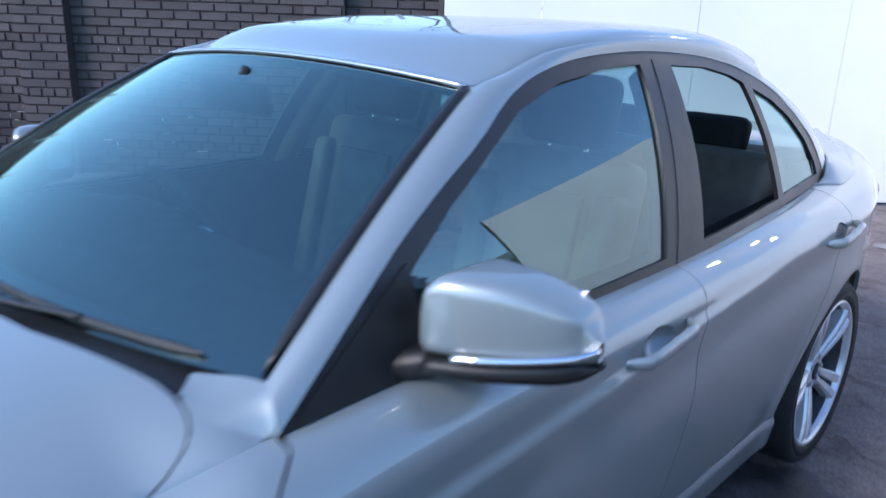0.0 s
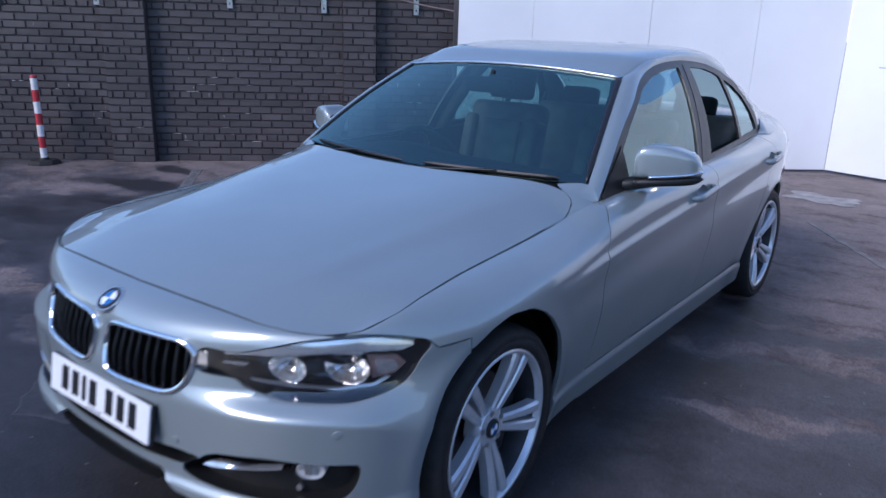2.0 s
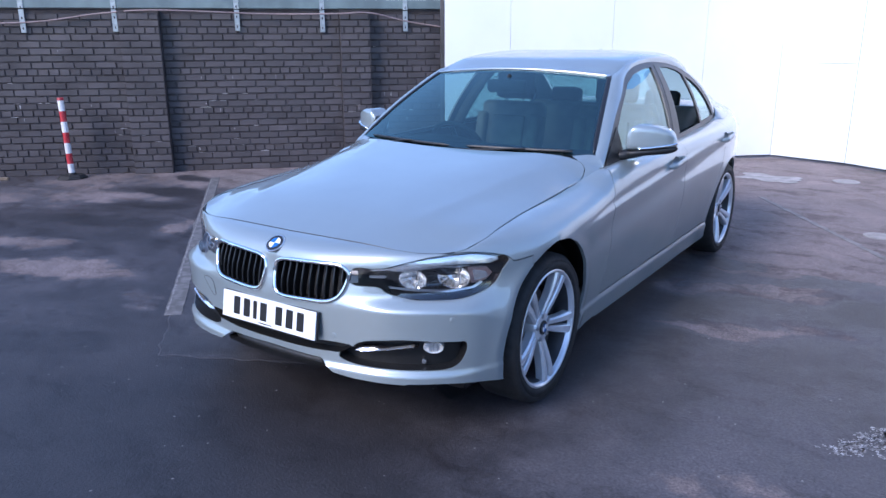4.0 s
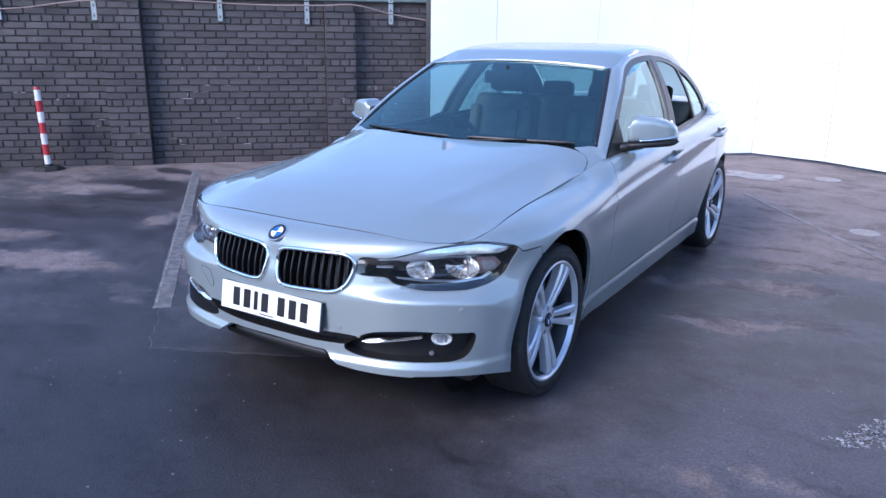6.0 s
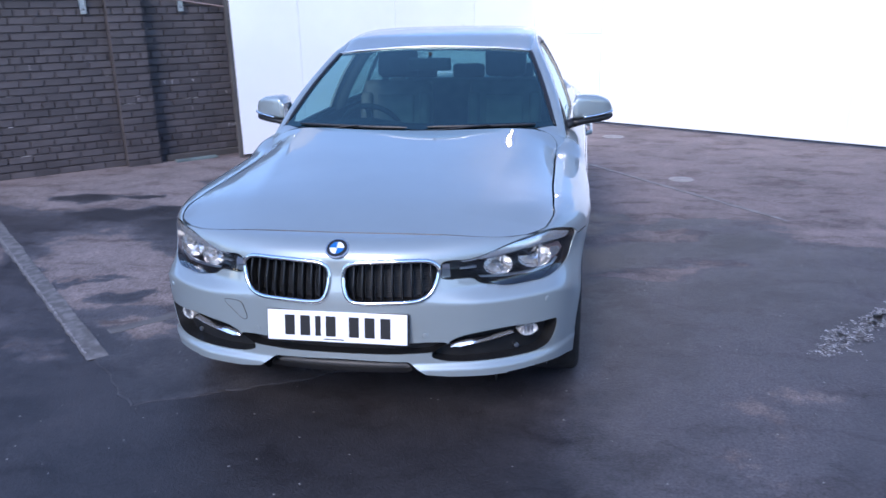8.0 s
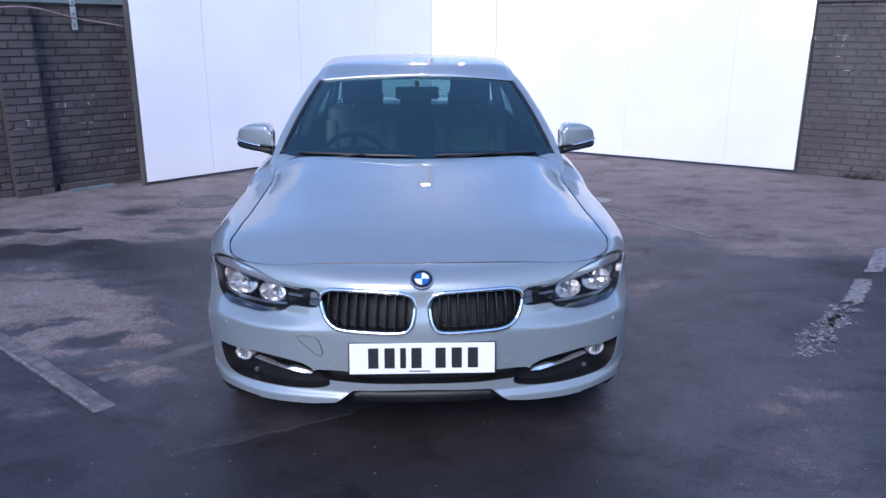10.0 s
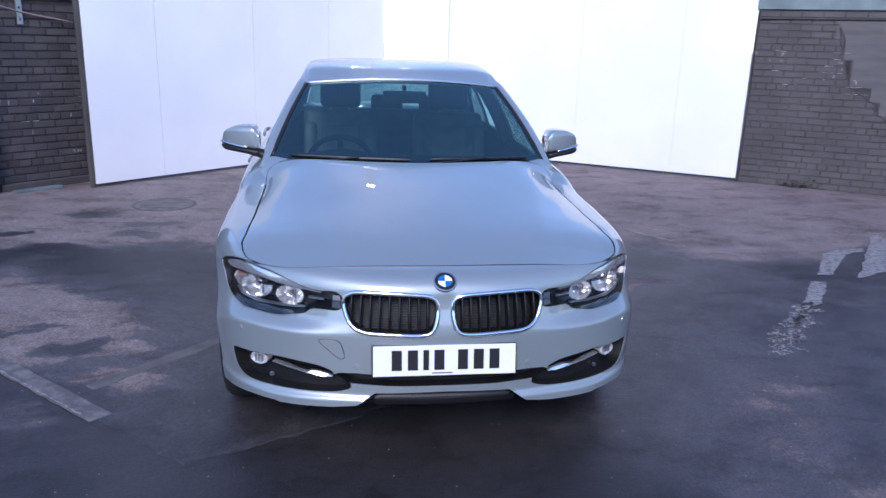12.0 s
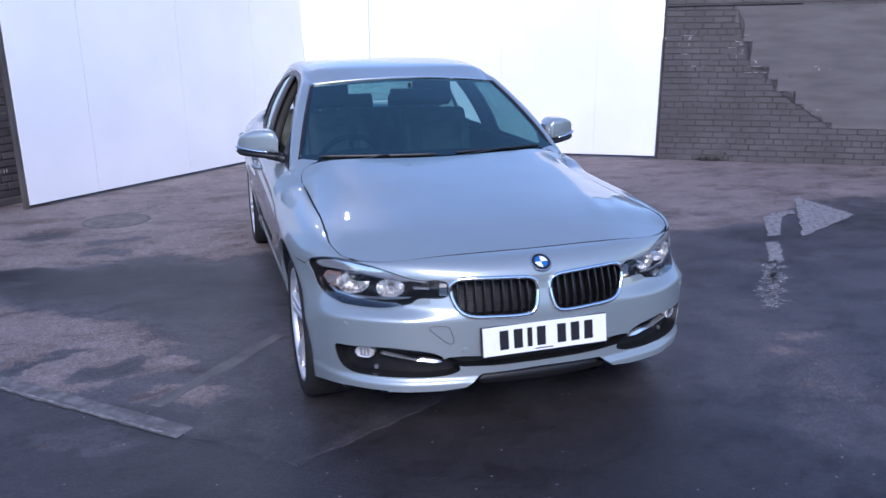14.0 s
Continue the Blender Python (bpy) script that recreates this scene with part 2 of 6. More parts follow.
SIDE_GLASS = glass_material("side_glass", (0.50, 0.64, 0.62), mirror=0.15, sheen=(0.80, 1.0, 1.0))
LENS = glass_material("lamp_lens", (0.88, 0.90, 0.92))
PLATE = material("plate_white", (0.78, 0.79, 0.80), 0.35, vary=0.05, scale=40)
INK = material("plate_black", (0.012, 0.012, 0.013), 0.4, vary=0.2, scale=60)
BLUE = material("roundel_blue", (0.012, 0.12, 0.36), 0.2, coat=0.8, vary=0.1, scale=60)
WHITE = material("roundel_white", (0.80, 0.82, 0.84), 0.2, coat=0.8, vary=0.05, scale=60)
LEATHER = material("beige_leather", (0.150, 0.122, 0.100), 0.55, vary=0.25, scale=12, bump=0.05, bump_scale=60)
DARK_TRIM = material("dark_trim", (0.012, 0.0125, 0.0135), 0.7, vary=0.3, scale=15, bump=0.15, bump_scale=300)
LINER = material("headliner", (0.035, 0.035, 0.034), 0.9, vary=0.1, scale=15)
AMBER = material("amber", (0.46, 0.30, 0.26), 0.25, 0.3, vary=0.3, scale=60)
RED_LENS = material("red_lens", (0.40, 0.01, 0.01), 0.15, coat=0.8, vary=0.2, scale=40)
WHITE_WALL = material("white_board", (0.80, 0.80, 0.81), 0.55, vary=0.07, scale=1.1)
BRICK = material("painted_brick", (0.080, 0.069, 0.070), 0.62, second=(0.044, 0.037, 0.039), scale=3.2, bump=0.7, bump_scale=60, spread=(0.3, 0.7), object_vary=0.22)
BRICK_DARK = material("dark_brick", (0.070, 0.060, 0.062), 0.62, second=(0.042, 0.036, 0.038), scale=4, bump=0.7, bump_scale=60, spread=(0.3, 0.7), object_vary=0.22)
MORTAR = material("dark_mortar", (0.058, 0.049, 0.050), 0.9, second=(0.034, 0.029, 0.030), scale=5, bump=0.5, bump_scale=90)
BRICK_GREY = material("grey_brick", (0.086, 0.077, 0.076), 0.75, second=(0.062, 0.055, 0.054), scale=2.2, bump=0.5, bump_scale=70, spread=(0.35, 0.65), object_vary=0.07)
SLURRY = material("cement_slurry", (0.116, 0.107, 0.106), 0.8, second=(0.084, 0.077, 0.076), scale=1.6, bump=0.6, bump_scale=40, stretch=(1, 1, 5))
CHIP = material("chipped_paint", (0.42, 0.40, 0.39), 0.8, second=(0.15, 0.14, 0.135), scale=30, bump=0.3)
EDGE = material("dark_edge_timber", (0.085, 0.078, 0.072), 0.7, second=(0.045, 0.041, 0.039), scale=9, stretch=(1, 1, 0.2))
MORTAR_GREY = material("grey_mortar", (0.074, 0.066, 0.065), 0.9, second=(0.050, 0.045, 0.044), scale=3, bump=0.4, bump_scale=90)
FASCIA = material("green_grey_sheet", (0.16, 0.21, 0.21), 0.5, second=(0.11, 0.145, 0.15), scale=5)
# pale, so that the unseen south wall reflects light onto the nose
RENDER_WALL = material("added_wall_render", (0.40, 0.365, 0.325), 0.85, second=(0.30, 0.272, 0.24), scale=0.8)
GALV = material("galvanised_steel", (0.45, 0.46, 0.47), 0.4, 0.8, vary=0.25, scale=35)
CABLE = material("pink_cable", (0.30, 0.22, 0.21), 0.6, vary=0.2, scale=30)
ROAD_WHITE = material("road_paint", (0.235, 0.226, 0.225), 0.75, second=(0.110, 0.105, 0.104), scale=28, spread=(0.36, 0.56), bump=0.4, bump_scale=160)
FLAKY = material("flaking_paint", (0.46, 0.45, 0.45), 0.8, second=(0.20, 0.19, 0.19), scale=34, spread=(0.40, 0.60), bump=0.4, bump_scale=160)
POST_RED = material("post_red", (0.50, 0.03, 0.04), 0.45, vary=0.3, scale=30)
POST_WHITE = material("post_white", (0.72, 0.71, 0.70), 0.45, vary=0.2, scale=30)
BARK = material("bark", (0.05, 0.04, 0.03), 0.9, vary=0.4, scale=20)


# ---------------------------------------------------------------- mesh helpers
def mesh_object(name, verts, faces, mat, parent=None, smooth=False, label="", mats=None):
    me = bpy.data.meshes.new(name)
    me.from_pydata([tuple(v) for v in verts], [], [tuple(f) for f in faces])
    for m in (mats or [mat]):
        me.materials.append(m)
    if smooth:
        me.polygons.foreach_set("use_smooth", [True] * len(me.polygons))
    me.update()
    ob = new(name, me)
    if parent:
        ob.parent = parent
    if label:
        ob["label"] = label
    return ob


def part(name, bm, mat, parent, label="", smooth=False, sharp=None):
    """One bmesh as one mesh object under a thing or a part."""
    me = bpy.data.meshes.new(name)
    bm.normal_update()
    bm.to_mesh(me)
    bm.free()
    me.materials.append(mat)
    if smooth:
        me.polygons.foreach_set("use_smooth", [True] * len(me.polygons))
        if sharp:
            me.set_sharp_from_angle(angle=radians(sharp))
    ob = new(name, me)
    if parent:
        ob.parent = parent
    if label:
        ob["label"] = label
    return ob


def box_bm(size, m=None, bevel=0.0, segments=2):
    bm = bmesh.new()
    bmesh.ops.create_cube(bm, size=1.0)
    bmesh.ops.scale(bm, vec=size, verts=bm.verts)
    if bevel:
        bmesh.ops.bevel(bm, geom=bm.edges[:], offset=bevel, segments=segments, profile=0.6, affect="EDGES")
    if m is not None:
        bmesh.ops.transform(bm, matrix=m, verts=bm.verts)
    return bm


def cyl_bm(r1, r2, depth, m=None, segments=32, bevel=0.0):
    bm = bmesh.new()
    bmesh.ops.create_cone(bm, cap_ends=True, segments=segments, radius1=r1, radius2=r2, depth=depth)
    if bevel:
        es = [e for e in bm.edges if len(e.link_faces) == 2 and any(len(f.verts) > 4 for f in e.link_faces)]
        bmesh.ops.bevel(bm, geom=es, offset=bevel, segments=2, profile=0.6, affect="EDGES")
    if m is not None:
        bmesh.ops.transform(bm, matrix=m, verts=bm.verts)
    return bm


def grid_mesh(points, closed_u=False, closed_v=False):
    """Vertices and quads of a rectangular array of points."""
    nu, nv = len(points), len(points[0])
    verts = [p for row in points for p in row]
    faces = []
    for i in range(nu if closed_u else nu - 1):
        for j in range(nv if closed_v else nv - 1):
            a, b = i * nv + j, i * nv + (j + 1) % nv
            c, d = ((i + 1) % nu) * nv + (j + 1) % nv, ((i + 1) % nu) * nv + j
            faces.append((a, b, c, d))
    return verts, faces


def lathe(profile, segments=64):
    """Turns (radius, x) pairs round the x axis."""
    rows = []
    for k in range(segments):
        t = 2 * math.pi * k / segments
        rows.append([(x, r * math.cos(t), r * math.sin(t)) for r, x in profile])
    return grid_mesh(rows, closed_u=True)


def tube(path, radius, closed=False, sides=8, flat=1.0):
    """A round bar along a line of points; radius may be a list."""
    pts = [Vector(p) for p in path]
    n = len(pts)
    rows = []
    up = Vector((0, 0, 1))
    side = None
    for i, p in enumerate(pts):
        a = pts[(i - 1) % n] if (closed or i > 0) else p
        b = pts[(i + 1) % n] if (closed or i < n - 1) else p
        t = (b - a).normalized()
        if side is None:
            side = t.cross(up)
            if side.length < 0.05:
                side = t.cross(Vector((1, 0, 0)))
        side = (side - t * side.dot(t)).normalized()
        nrm = t.cross(side).normalized()
        r = radius[i] if isinstance(radius, (list, tuple)) else radius
        rows.append([p + side * math.cos(2 * math.pi * k / sides) * r + nrm * math.sin(2 * math.pi * k / sides) * r * flat for k in range(sides)])
    v, f = grid_mesh(rows, closed_u=closed, closed_v=True)
    if not closed:
        f.append(tuple(range(sides))[::-1])
        f.append(tuple((n - 1) * sides + k for k in range(sides)))
    return v, f


def smooth_line(pts, per=8, closed=False):
    """A Catmull-Rom line through points of any size."""
    P = np.array(pts, float)
    n = len(P)
    out = []
    for i in range(n if closed else n - 1):
        if closed:
            a, b, c, d = P[(i - 1) % n], P[i], P[(i + 1) % n], P[(i + 2) % n]
        else:
            b, c = P[i], P[i + 1]
            a = P[i - 1] if i > 0 else 2 * b - c
            d = P[i + 2] if i + 2 < n else 2 * c - b
        for k in range(per):
            t = k / per
            out.append(0.5 * (2 * b + (c - a) * t + (2 * a - 5 * b + 4 * c - d) * t * t + (3 * b - a - 3 * c + d) * t ** 3))
    if not closed:
        out.append(P[-1])
    return np.array(out)


def smoothstep(e0, e1, x):
    t = np.clip((x - e0) / (e1 - e0), 0, 1)
    return t * t * (3 - 2 * t)


def spline1(knots_x, knots_y):
    """A smooth monotone-minded cubic through knots, as a function of arrays."""
    X, Y = np.array(knots_x, float), np.array(knots_y, float)
    h, s = np.diff(X), np.diff(Y) / np.diff(X)
    d = np.zeros(len(X))
    d[0], d[-1] = s[0], s[-1]
    for i in range(1, len(X) - 1):
        d[i] = 0 if s[i - 1] * s[i] <= 0 else (h[i - 1] + h[i]) / (h[i] / s[i - 1] + h[i - 1] / s[i])

    def f(q):
        q = np.asarray(q, float)
        i = np.clip(np.searchsorted(X, q) - 1, 0, len(X) - 2)
        t = np.clip((q - X[i]) / h[i], 0, 1)
        return (1 + 2 * t) * (1 - t) ** 2 * Y[i] + t * (1 - t) ** 2 * h[i] * d[i] + t * t * (3 - 2 * t) * Y[i + 1] + t * t * (t - 1) * h[i] * d[i + 1]

    return f


# ---------------------------------------------------------------- patches cut from smooth surfaces
def inside(poly, pts):
    """Whether points of the plane lie in a polygon."""
    x, y = pts[:, 0], pts[:, 1]
    res = np.zeros(len(pts), bool)
    j = len(poly) - 1
    for i in range(len(poly)):
        xi, yi, xj, yj = *poly[i], *poly[j]
        if yi != yj:
            c = ((yi > y) != (yj > y)) & (x < (xj - xi) * (y - yi) / (yj - yi) + xi)
            res ^= c
        j = i
    return res


def nearest_on(poly, pts):
    """Nearest points on a polygon's outline, and the outline's normals there (to the left of its direction)."""
    A = np.array(poly)
    B = np.roll(A, -1, axis=0)
    best = np.full(len(pts), 1e9)
    q, nn = np.zeros_like(pts), np.zeros_like(pts)
    for a, b in zip(A, B):
        d = b - a
        L2 = d @ d
        if L2 < 1e-14:
            continue
        t = np.clip(((pts - a) @ d) / L2, 0, 1)
        c = a + t[:, None] * d
        e = ((pts - c) ** 2).sum(1)
        w = e < best
        best[w], q[w] = e[w], c[w]
        nn[w] = np.array((-d[1], d[0])) / math.sqrt(L2)
    return q, nn, np.sqrt(best)


def ccw(poly):
    P = np.array(poly, float)
    A = (P[:, 0] * np.roll(P[:, 1], -1) - np.roll(P[:, 0], -1) * P[:, 1]).sum()
    return P if A > 0 else P[::-1]


def patch(surface, poly, holes=(), step=(0.014, 0.012), gap=0.0, keep=None):
    """A sheet over a polygon of a surface's plane domain, its cells snapped to the outline and to the holes.
    Returns 2D points and quads. keep: where it is true, the outline has no gap."""
    poly = ccw(poly)
    lo, hi = poly.min(0), poly.max(0)
    nx, ny = max(2, int((hi[0] - lo[0]) / step[0]) + 1), max(2, int((hi[1] - lo[1]) / step[1]) + 1)
    gx, gy = np.linspace(lo[0], hi[0], nx + 1), np.linspace(lo[1], hi[1], ny + 1)
    P = np.stack(np.meshgrid(gx, gy, indexing="ij"), -1).reshape(-1, 2)
    cx, cy = (gx[1:] + gx[:-1]) / 2, (gy[1:] + gy[:-1]) / 2
    C = np.stack(np.meshgrid(cx, cy, indexing="ij"), -1).reshape(-1, 2)
    ok = inside(poly, C)
    for h in holes:
        ok &= ~inside(ccw(h), C)
    ii, jj = np.divmod(np.nonzero(ok)[0], ny)
    m = ny + 1
    Q = np.stack([ii * m + jj, (ii + 1) * m + jj, (ii + 1) * m + jj + 1, ii * m + jj + 1], 1)
    edges = {}
    for f in Q:
        for a, b in zip(f, np.roll(f, -1)):
            k = (min(a, b), max(a, b))
            edges[k] = edges.get(k, 0) + 1
    rim = np.array(sorted({v for k, c in edges.items() if c == 1 for v in k}))
    pr = P[rim]
    bq, bn, bd = nearest_on(poly, pr)
    bn = bn.copy()
    for h in holes:
        hq, hn, hd = nearest_on(ccw(h), pr)
        w = hd < bd
        bq[w], bn[w], bd[w] = hq[w], -hn[w], hd[w]
    shift = bn * gap
    if keep is not None:
        shift[keep(bq)] = 0
    P[rim] = bq + shift
    used = np.unique(Q)
    back = np.full(len(P), -1)
    back[used] = np.arange(len(used))
    P, Q = P[used], back[Q]
    # drop folded cells
    a, b, c, d = (P[Q[:, k]] for k in range(4))
    area = 0.5 * ((c - a)[:, 0] * (d - b)[:, 1] - (c - a)[:, 1] * (d - b)[:, 0])
    Q = Q[area > 1e-7]
    return P, Q


def sheet(name, surface, poly, mat, parent, holes=(), step=(0.014, 0.012), gap=0.0, depth=0.014, off=0.0, mirror=0, keep=None, label="", flip=False):
    """A panel: a patch of surface(p, q, off), with its rim turned inward by depth. mirror: 0 as it is, 1 the other side, 2 both sides in one mesh."""
    P, Q = patch(surface, poly, holes, step, gap, keep=keep)
    V = surface(P[:, 0], P[:, 1], off)
    F = [tuple(f[::-1]) if flip else tuple(f) for f in Q.tolist()]
    if depth:
        edges = {}
        for f in F:
            for a, b in zip(f, f[1:] + f[:1]):
                edges.setdefault((min(a, b), max(a, b)), []).append((a, b))
        rims = [e[0] for e in edges.values() if len(e) == 1]
        if keep is not None:
            k = keep(P)
            rims = [(a, b) for a, b in rims if not (k[a] and k[b])]
        W = surface(P[:, 0], P[:, 1], off + depth)
        idx = {}
        V = list(map(tuple, V))
        for a, b in rims:
            for v in (a, b):
                if v not in idx:
                    idx[v] = len(V)
                    V.append(tuple(W[v]))
            F.append((b, a, idx[a], idx[b]))
    V = np.array(V)
    if mirror == 1:
        V = V * (-1, 1, 1)
        F = [f[::-1] for f in F]
    elif mirror == 2:
        n = len(V)
        V = np.concatenate([V, V * (-1, 1, 1)])
        F = F + [tuple(v + n for v in f[::-1]) for f in F]
    me = bpy.data.meshes.new(name)
    me.from_pydata(V.tolist(), [], F)
    me.materials.append(mat)
    if mirror == 2:
        bm = bmesh.new()
        bm.from_mesh(me)
        near = [v for v in bm.verts if abs(v.co.x) < 0.002]
        bmesh.ops.remove_doubles(bm, verts=near, dist=0.0025)
        bm.to_mesh(me)
        bm.free()
    me.polygons.foreach_set("use_smooth", [True] * len(me.polygons))
    me.set_sharp_from_angle(angle=radians(50))
    ob = new(name, me)
    if parent:
        ob.parent = parent
    if label:
        ob["label"] = label
    return ob


def thing(name, label, category, group="", at=(0, 0, 0)):
    ob = new(name)
    ob.location = at
    ob.empty_display_size = 0.1
    return tagged(ob, label, category, group)


# ---------------------------------------------------------------- the yard
ground = mesh_object("ground", [(-400, -400, 0), (400, -400, 0), (400, 400, 0), (-400, 400, 0)], [(0, 1, 2, 3)], ASPHALT)
tagged(ground, "dark worn tarmac yard with damp patches and pale dry areas", "ground", kind="structure")

UL, NL = Vector((0.719, 0.695, 0)), Vector((0.695, -0.719, 0))      # along the brick wall, and out of it
RA = radians(-33)
UR, NR = Vector((math.cos(RA), math.sin(RA), 0)), Vector((math.sin(RA), -math.cos(RA), 0))


def wall_pose(u, n, off, along, out):
    """The pose whose x runs along a wall, y into it and z up, at u along it and n out of it."""
    p = along * u + out * n + out * off
    m = Matrix((along, -out, Vector((0, 0, 1)))).transposed().to_4x4()
    m.translation = p
    return m


ML = wall_pose(0, -5.85, 0, UL, NL)
MR = wall_pose(0, -6.99, 0, UR, NR)


def brick_mesh(name, length, mat, height=0.065, depth=0.012):
    """A brick's face with worn, rounded edges; origin at its middle, y into the wall."""
    l, h, b = length / 2, height / 2, 0.005
    v = [(-l, depth, -h), (l, depth, -h), (l, depth, h), (-l, depth, h), (-l + b, 0, -h + b), (l - b, 0, -h + b), (l - b, 0, h - b), (-l + b, 0, h - b)]
    f = [(4, 5, 6, 7), (0, 1, 5, 4), (1, 2, 6, 5), (2, 3, 7, 6), (3, 0, 4, 7)]
    me = bpy.data.meshes.new(name)
    me.from_pydata(v, [], f)
    me.materials.append(mat)
    return me


def courses(u0, u1, z0, z1, rng):
    """Bricks of a stretch of wall: (u middle, z middle, length); every sixth course is of headers."""
    out, z, k = [], z0, 0
    while z + 0.065 <= z1 + 0.01:
        full, joint = (0.1025, 0.0105) if k % 6 == 3 else (0.215, 0.0105)
        u = u0 - (full * 0.5 if k % 2 else 0.0) - rng.random() * 0.01
        while u < u1:
            a, b = max(u, u0), min(u + full, u1)
            if b - a > 0.03:
                out.append(((a + b) / 2, z + 0.0325, round((b - a) / 0.01) * 0.01 if b - a < full - 0.004 else full))
            u += full + joint
        z, k = z + 0.0755, k + 1
    return out


def block(name, corners_lo, corners_hi, m, mat, parent=None, bevel=0.0, label=""):
    """A box between two corners in a wall's own axes."""
    lo, hi = Vector(corners_lo), Vector(corners_hi)
    bm = box_bm(hi - lo, Matrix.Translation((lo + hi) / 2), bevel)
    if m is not None:
        bmesh.ops.transform(bm, matrix=m, verts=bm.verts)
    return part(name, bm, mat, parent, label)


# brick walls: a mortar core each, pillars standing out of the first; the bricks are laid last
wall_west = block("wall_west", (-14.0, 0.008, 0), (1.75, 0.24, 1.86), ML, MORTAR)
tagged(wall_west, "brick yard wall painted black, with projecting pillars and worn paint", "wall", kind="structure")
PILLARS = [(-6.95, -6.53), (-4.68, -4.26), (-2.37, -1.94), (0.08, 0.43)]
for a, b in PILLARS:
    block("pillar_core", (a, -0.102, 0), (b, 0.008, 1.84), ML, MORTAR, wall_west)
wall_east = block("wall_east", (0.86, 0.005, 0), (14.0, 0.24, 2.04), MR, MORTAR_GREY)
tagged(wall_east, "grey weathered brick yard wall with patched paler upper brickwork", "wall", kind="structure")
fascia_1 = block("trim_1", (-14.0, -0.02, 1.86), (1.72, 0.30, 1.965), ML, FASCIA, bevel=0.006)
tagged(fascia_1, "green-grey metal capping sheet along the top of the brick wall", "trim", kind="structure")
fascia_2 = block("trim_2", (0.84, -0.02, 2.045), (14.0, 0.30, 2.185), MR, FASCIA, bevel=0.006)
tagged(fascia_2, "green-grey metal capping sheet along the top of the brick wall", "trim", kind="structure")

# white boards
BOARD_TOP = 3.0
MW = wall_pose(0, -5.45, 0, UL, NL)


def boards(name, m, spans, label, gap=0.0025):
    ob = thing(name, label, "wall")
    tagged(ob, kind="structure")
    for a, b in spans:
        block("board", (a + gap, 0, 0.035), (b - gap, 0.022, BOARD_TOP), m, WHITE_WALL, ob, 0.002)
        block("frame_rail", (a + 0.0025, 0.024, 0.02), (b - 0.0025, 0.06, 0.12), m, BLACK, ob)
    return ob


wall_white_left = boards("wall_white_north", MW, [(1.27, 2.06), (2.06, 3.34), (3.34, 4.56), (4.56, 5.62)], "tall white painted boards with fine vertical seams")
C1 = UL * 5.62 + NL * -5.45
C2 = UR * -3.16 + NR * -6.99
uc = (C2 - C1).normalized()
nc = Vector((uc.y, -uc.x, 0))
MC = Matrix((uc, -nc, Vector((0, 0, 1)))).transposed().to_4x4()
MC.translation = C1
wc = (C2 - C1).length
wall_white_corner = boards("wall_white_corner", MC, [(0, wc)], "white painted board closing the corner, with a hatch outline")
block("hatch_line", (wc * 0.42, -0.003, 1.21), (wc - 0.02, 0.002, 1.217), MC, FASCIA, wall_white_corner)
wall_white_right = boards("wall_white_east", MR, [(-3.16, -1.25), (-1.25, 0.03), (0.03, 0.84)], "tall bright white painted boards beside the brick wall", 0.0008)
block("cover_strip", (-3.163, -0.004, 0.035), (-3.157, -0.001, BOARD_TOP), MR, FASCIA, wall_white_right)
block("edge_post", (1.225, 0.005, 0.0), (1.265, 0.05, BOARD_TOP), MW, EDGE, wall_white_left, 0.004)
block("edge_post", (0.845, 0.005, 0.0), (0.875, 0.05, BOARD_TOP), MR, EDGE, wall_white_right, 0.004)

# the yard goes on behind the camera: an added, unseen wall closes it
back = block("added_wall_south", (-16, -9.3, 0), (16, -9.0, 1.8), None, RENDER_WALL)
tagged(back, "unseen plain buff wall added to close the yard", "wall", kind="structure")


# ---------------------------------------------------------------- the car: surfaces
# Half of the outline in plan, from the middle of the nose round the corner and along the side to the tail.
OX = [0.0, 0.20, 0.38, 0.55, 0.683, 0.784, 0.852, 0.886, 0.898, 0.902, 0.899, 0.898, 0.901, 0.905, 0.904, 0.898, 0.838, 0.745, 0.60, 0.34, 0.0]
OY = [-0.772, -0.764, -0.735, -0.692, -0.622, -0.530, -0.40, -0.25, 0.0, 0.35, 0.52, 0.66, 1.2, 1.75, 2.3, 2.8, 3.20, 3.47, 3.64, 3.73, 3.75]
Z_BOT = [0.262, 0.262, 0.270, 0.274, 0.274, 0.264, 0.240, 0.206, 0.20, 0.19, 0.185, 0.18, 0.175, 0.175, 0.175, 0.19, 0.22, 0.25, 0.27, 0.28, 0.28]
Z_ROLL = [0.69, 0.69, 0.69, 0.70, 0.70, 0.69, 0.685, 0.70, 0.725, 0.755, 0.775, 0.80, 0.855, 0.862, 0.868, 0.865, 0.87, 0.88, 0.90, 0.92, 0.93]
Z_TOP = [0.772, 0.772, 0.770, 0.762, 0.755, 0.762, 0.790, 0.807, 0.826, 0.850, 0.868, 0.908, 0.925, 0.931, 0.945, 0.960, 0.995, 1.02, 1.035, 1.04, 1.04]
IN_TOP = [0.150, 0.146, 0.128, 0.108, 0.095, 0.085, 0.105, 0.140, 0.160, 0.166, 0.160, 0.124, 0.114, 0.110, 0.128, 0.164, 0.190, 0.165, 0.145, 0.13, 0.13]
SHELF = [0.0, 0.0, 0.012, 0.048, 0.067, 0.066, 0.048, 0.022, 0.002, 0, 0, 0, 0, 0, 0, 0, 0, 0, 0, 0, 0]
SHELF_LO = [0.545, 0.545, 0.545, 0.548, 0.552, 0.540, 0.49, 0.44] + [0.40] * 13
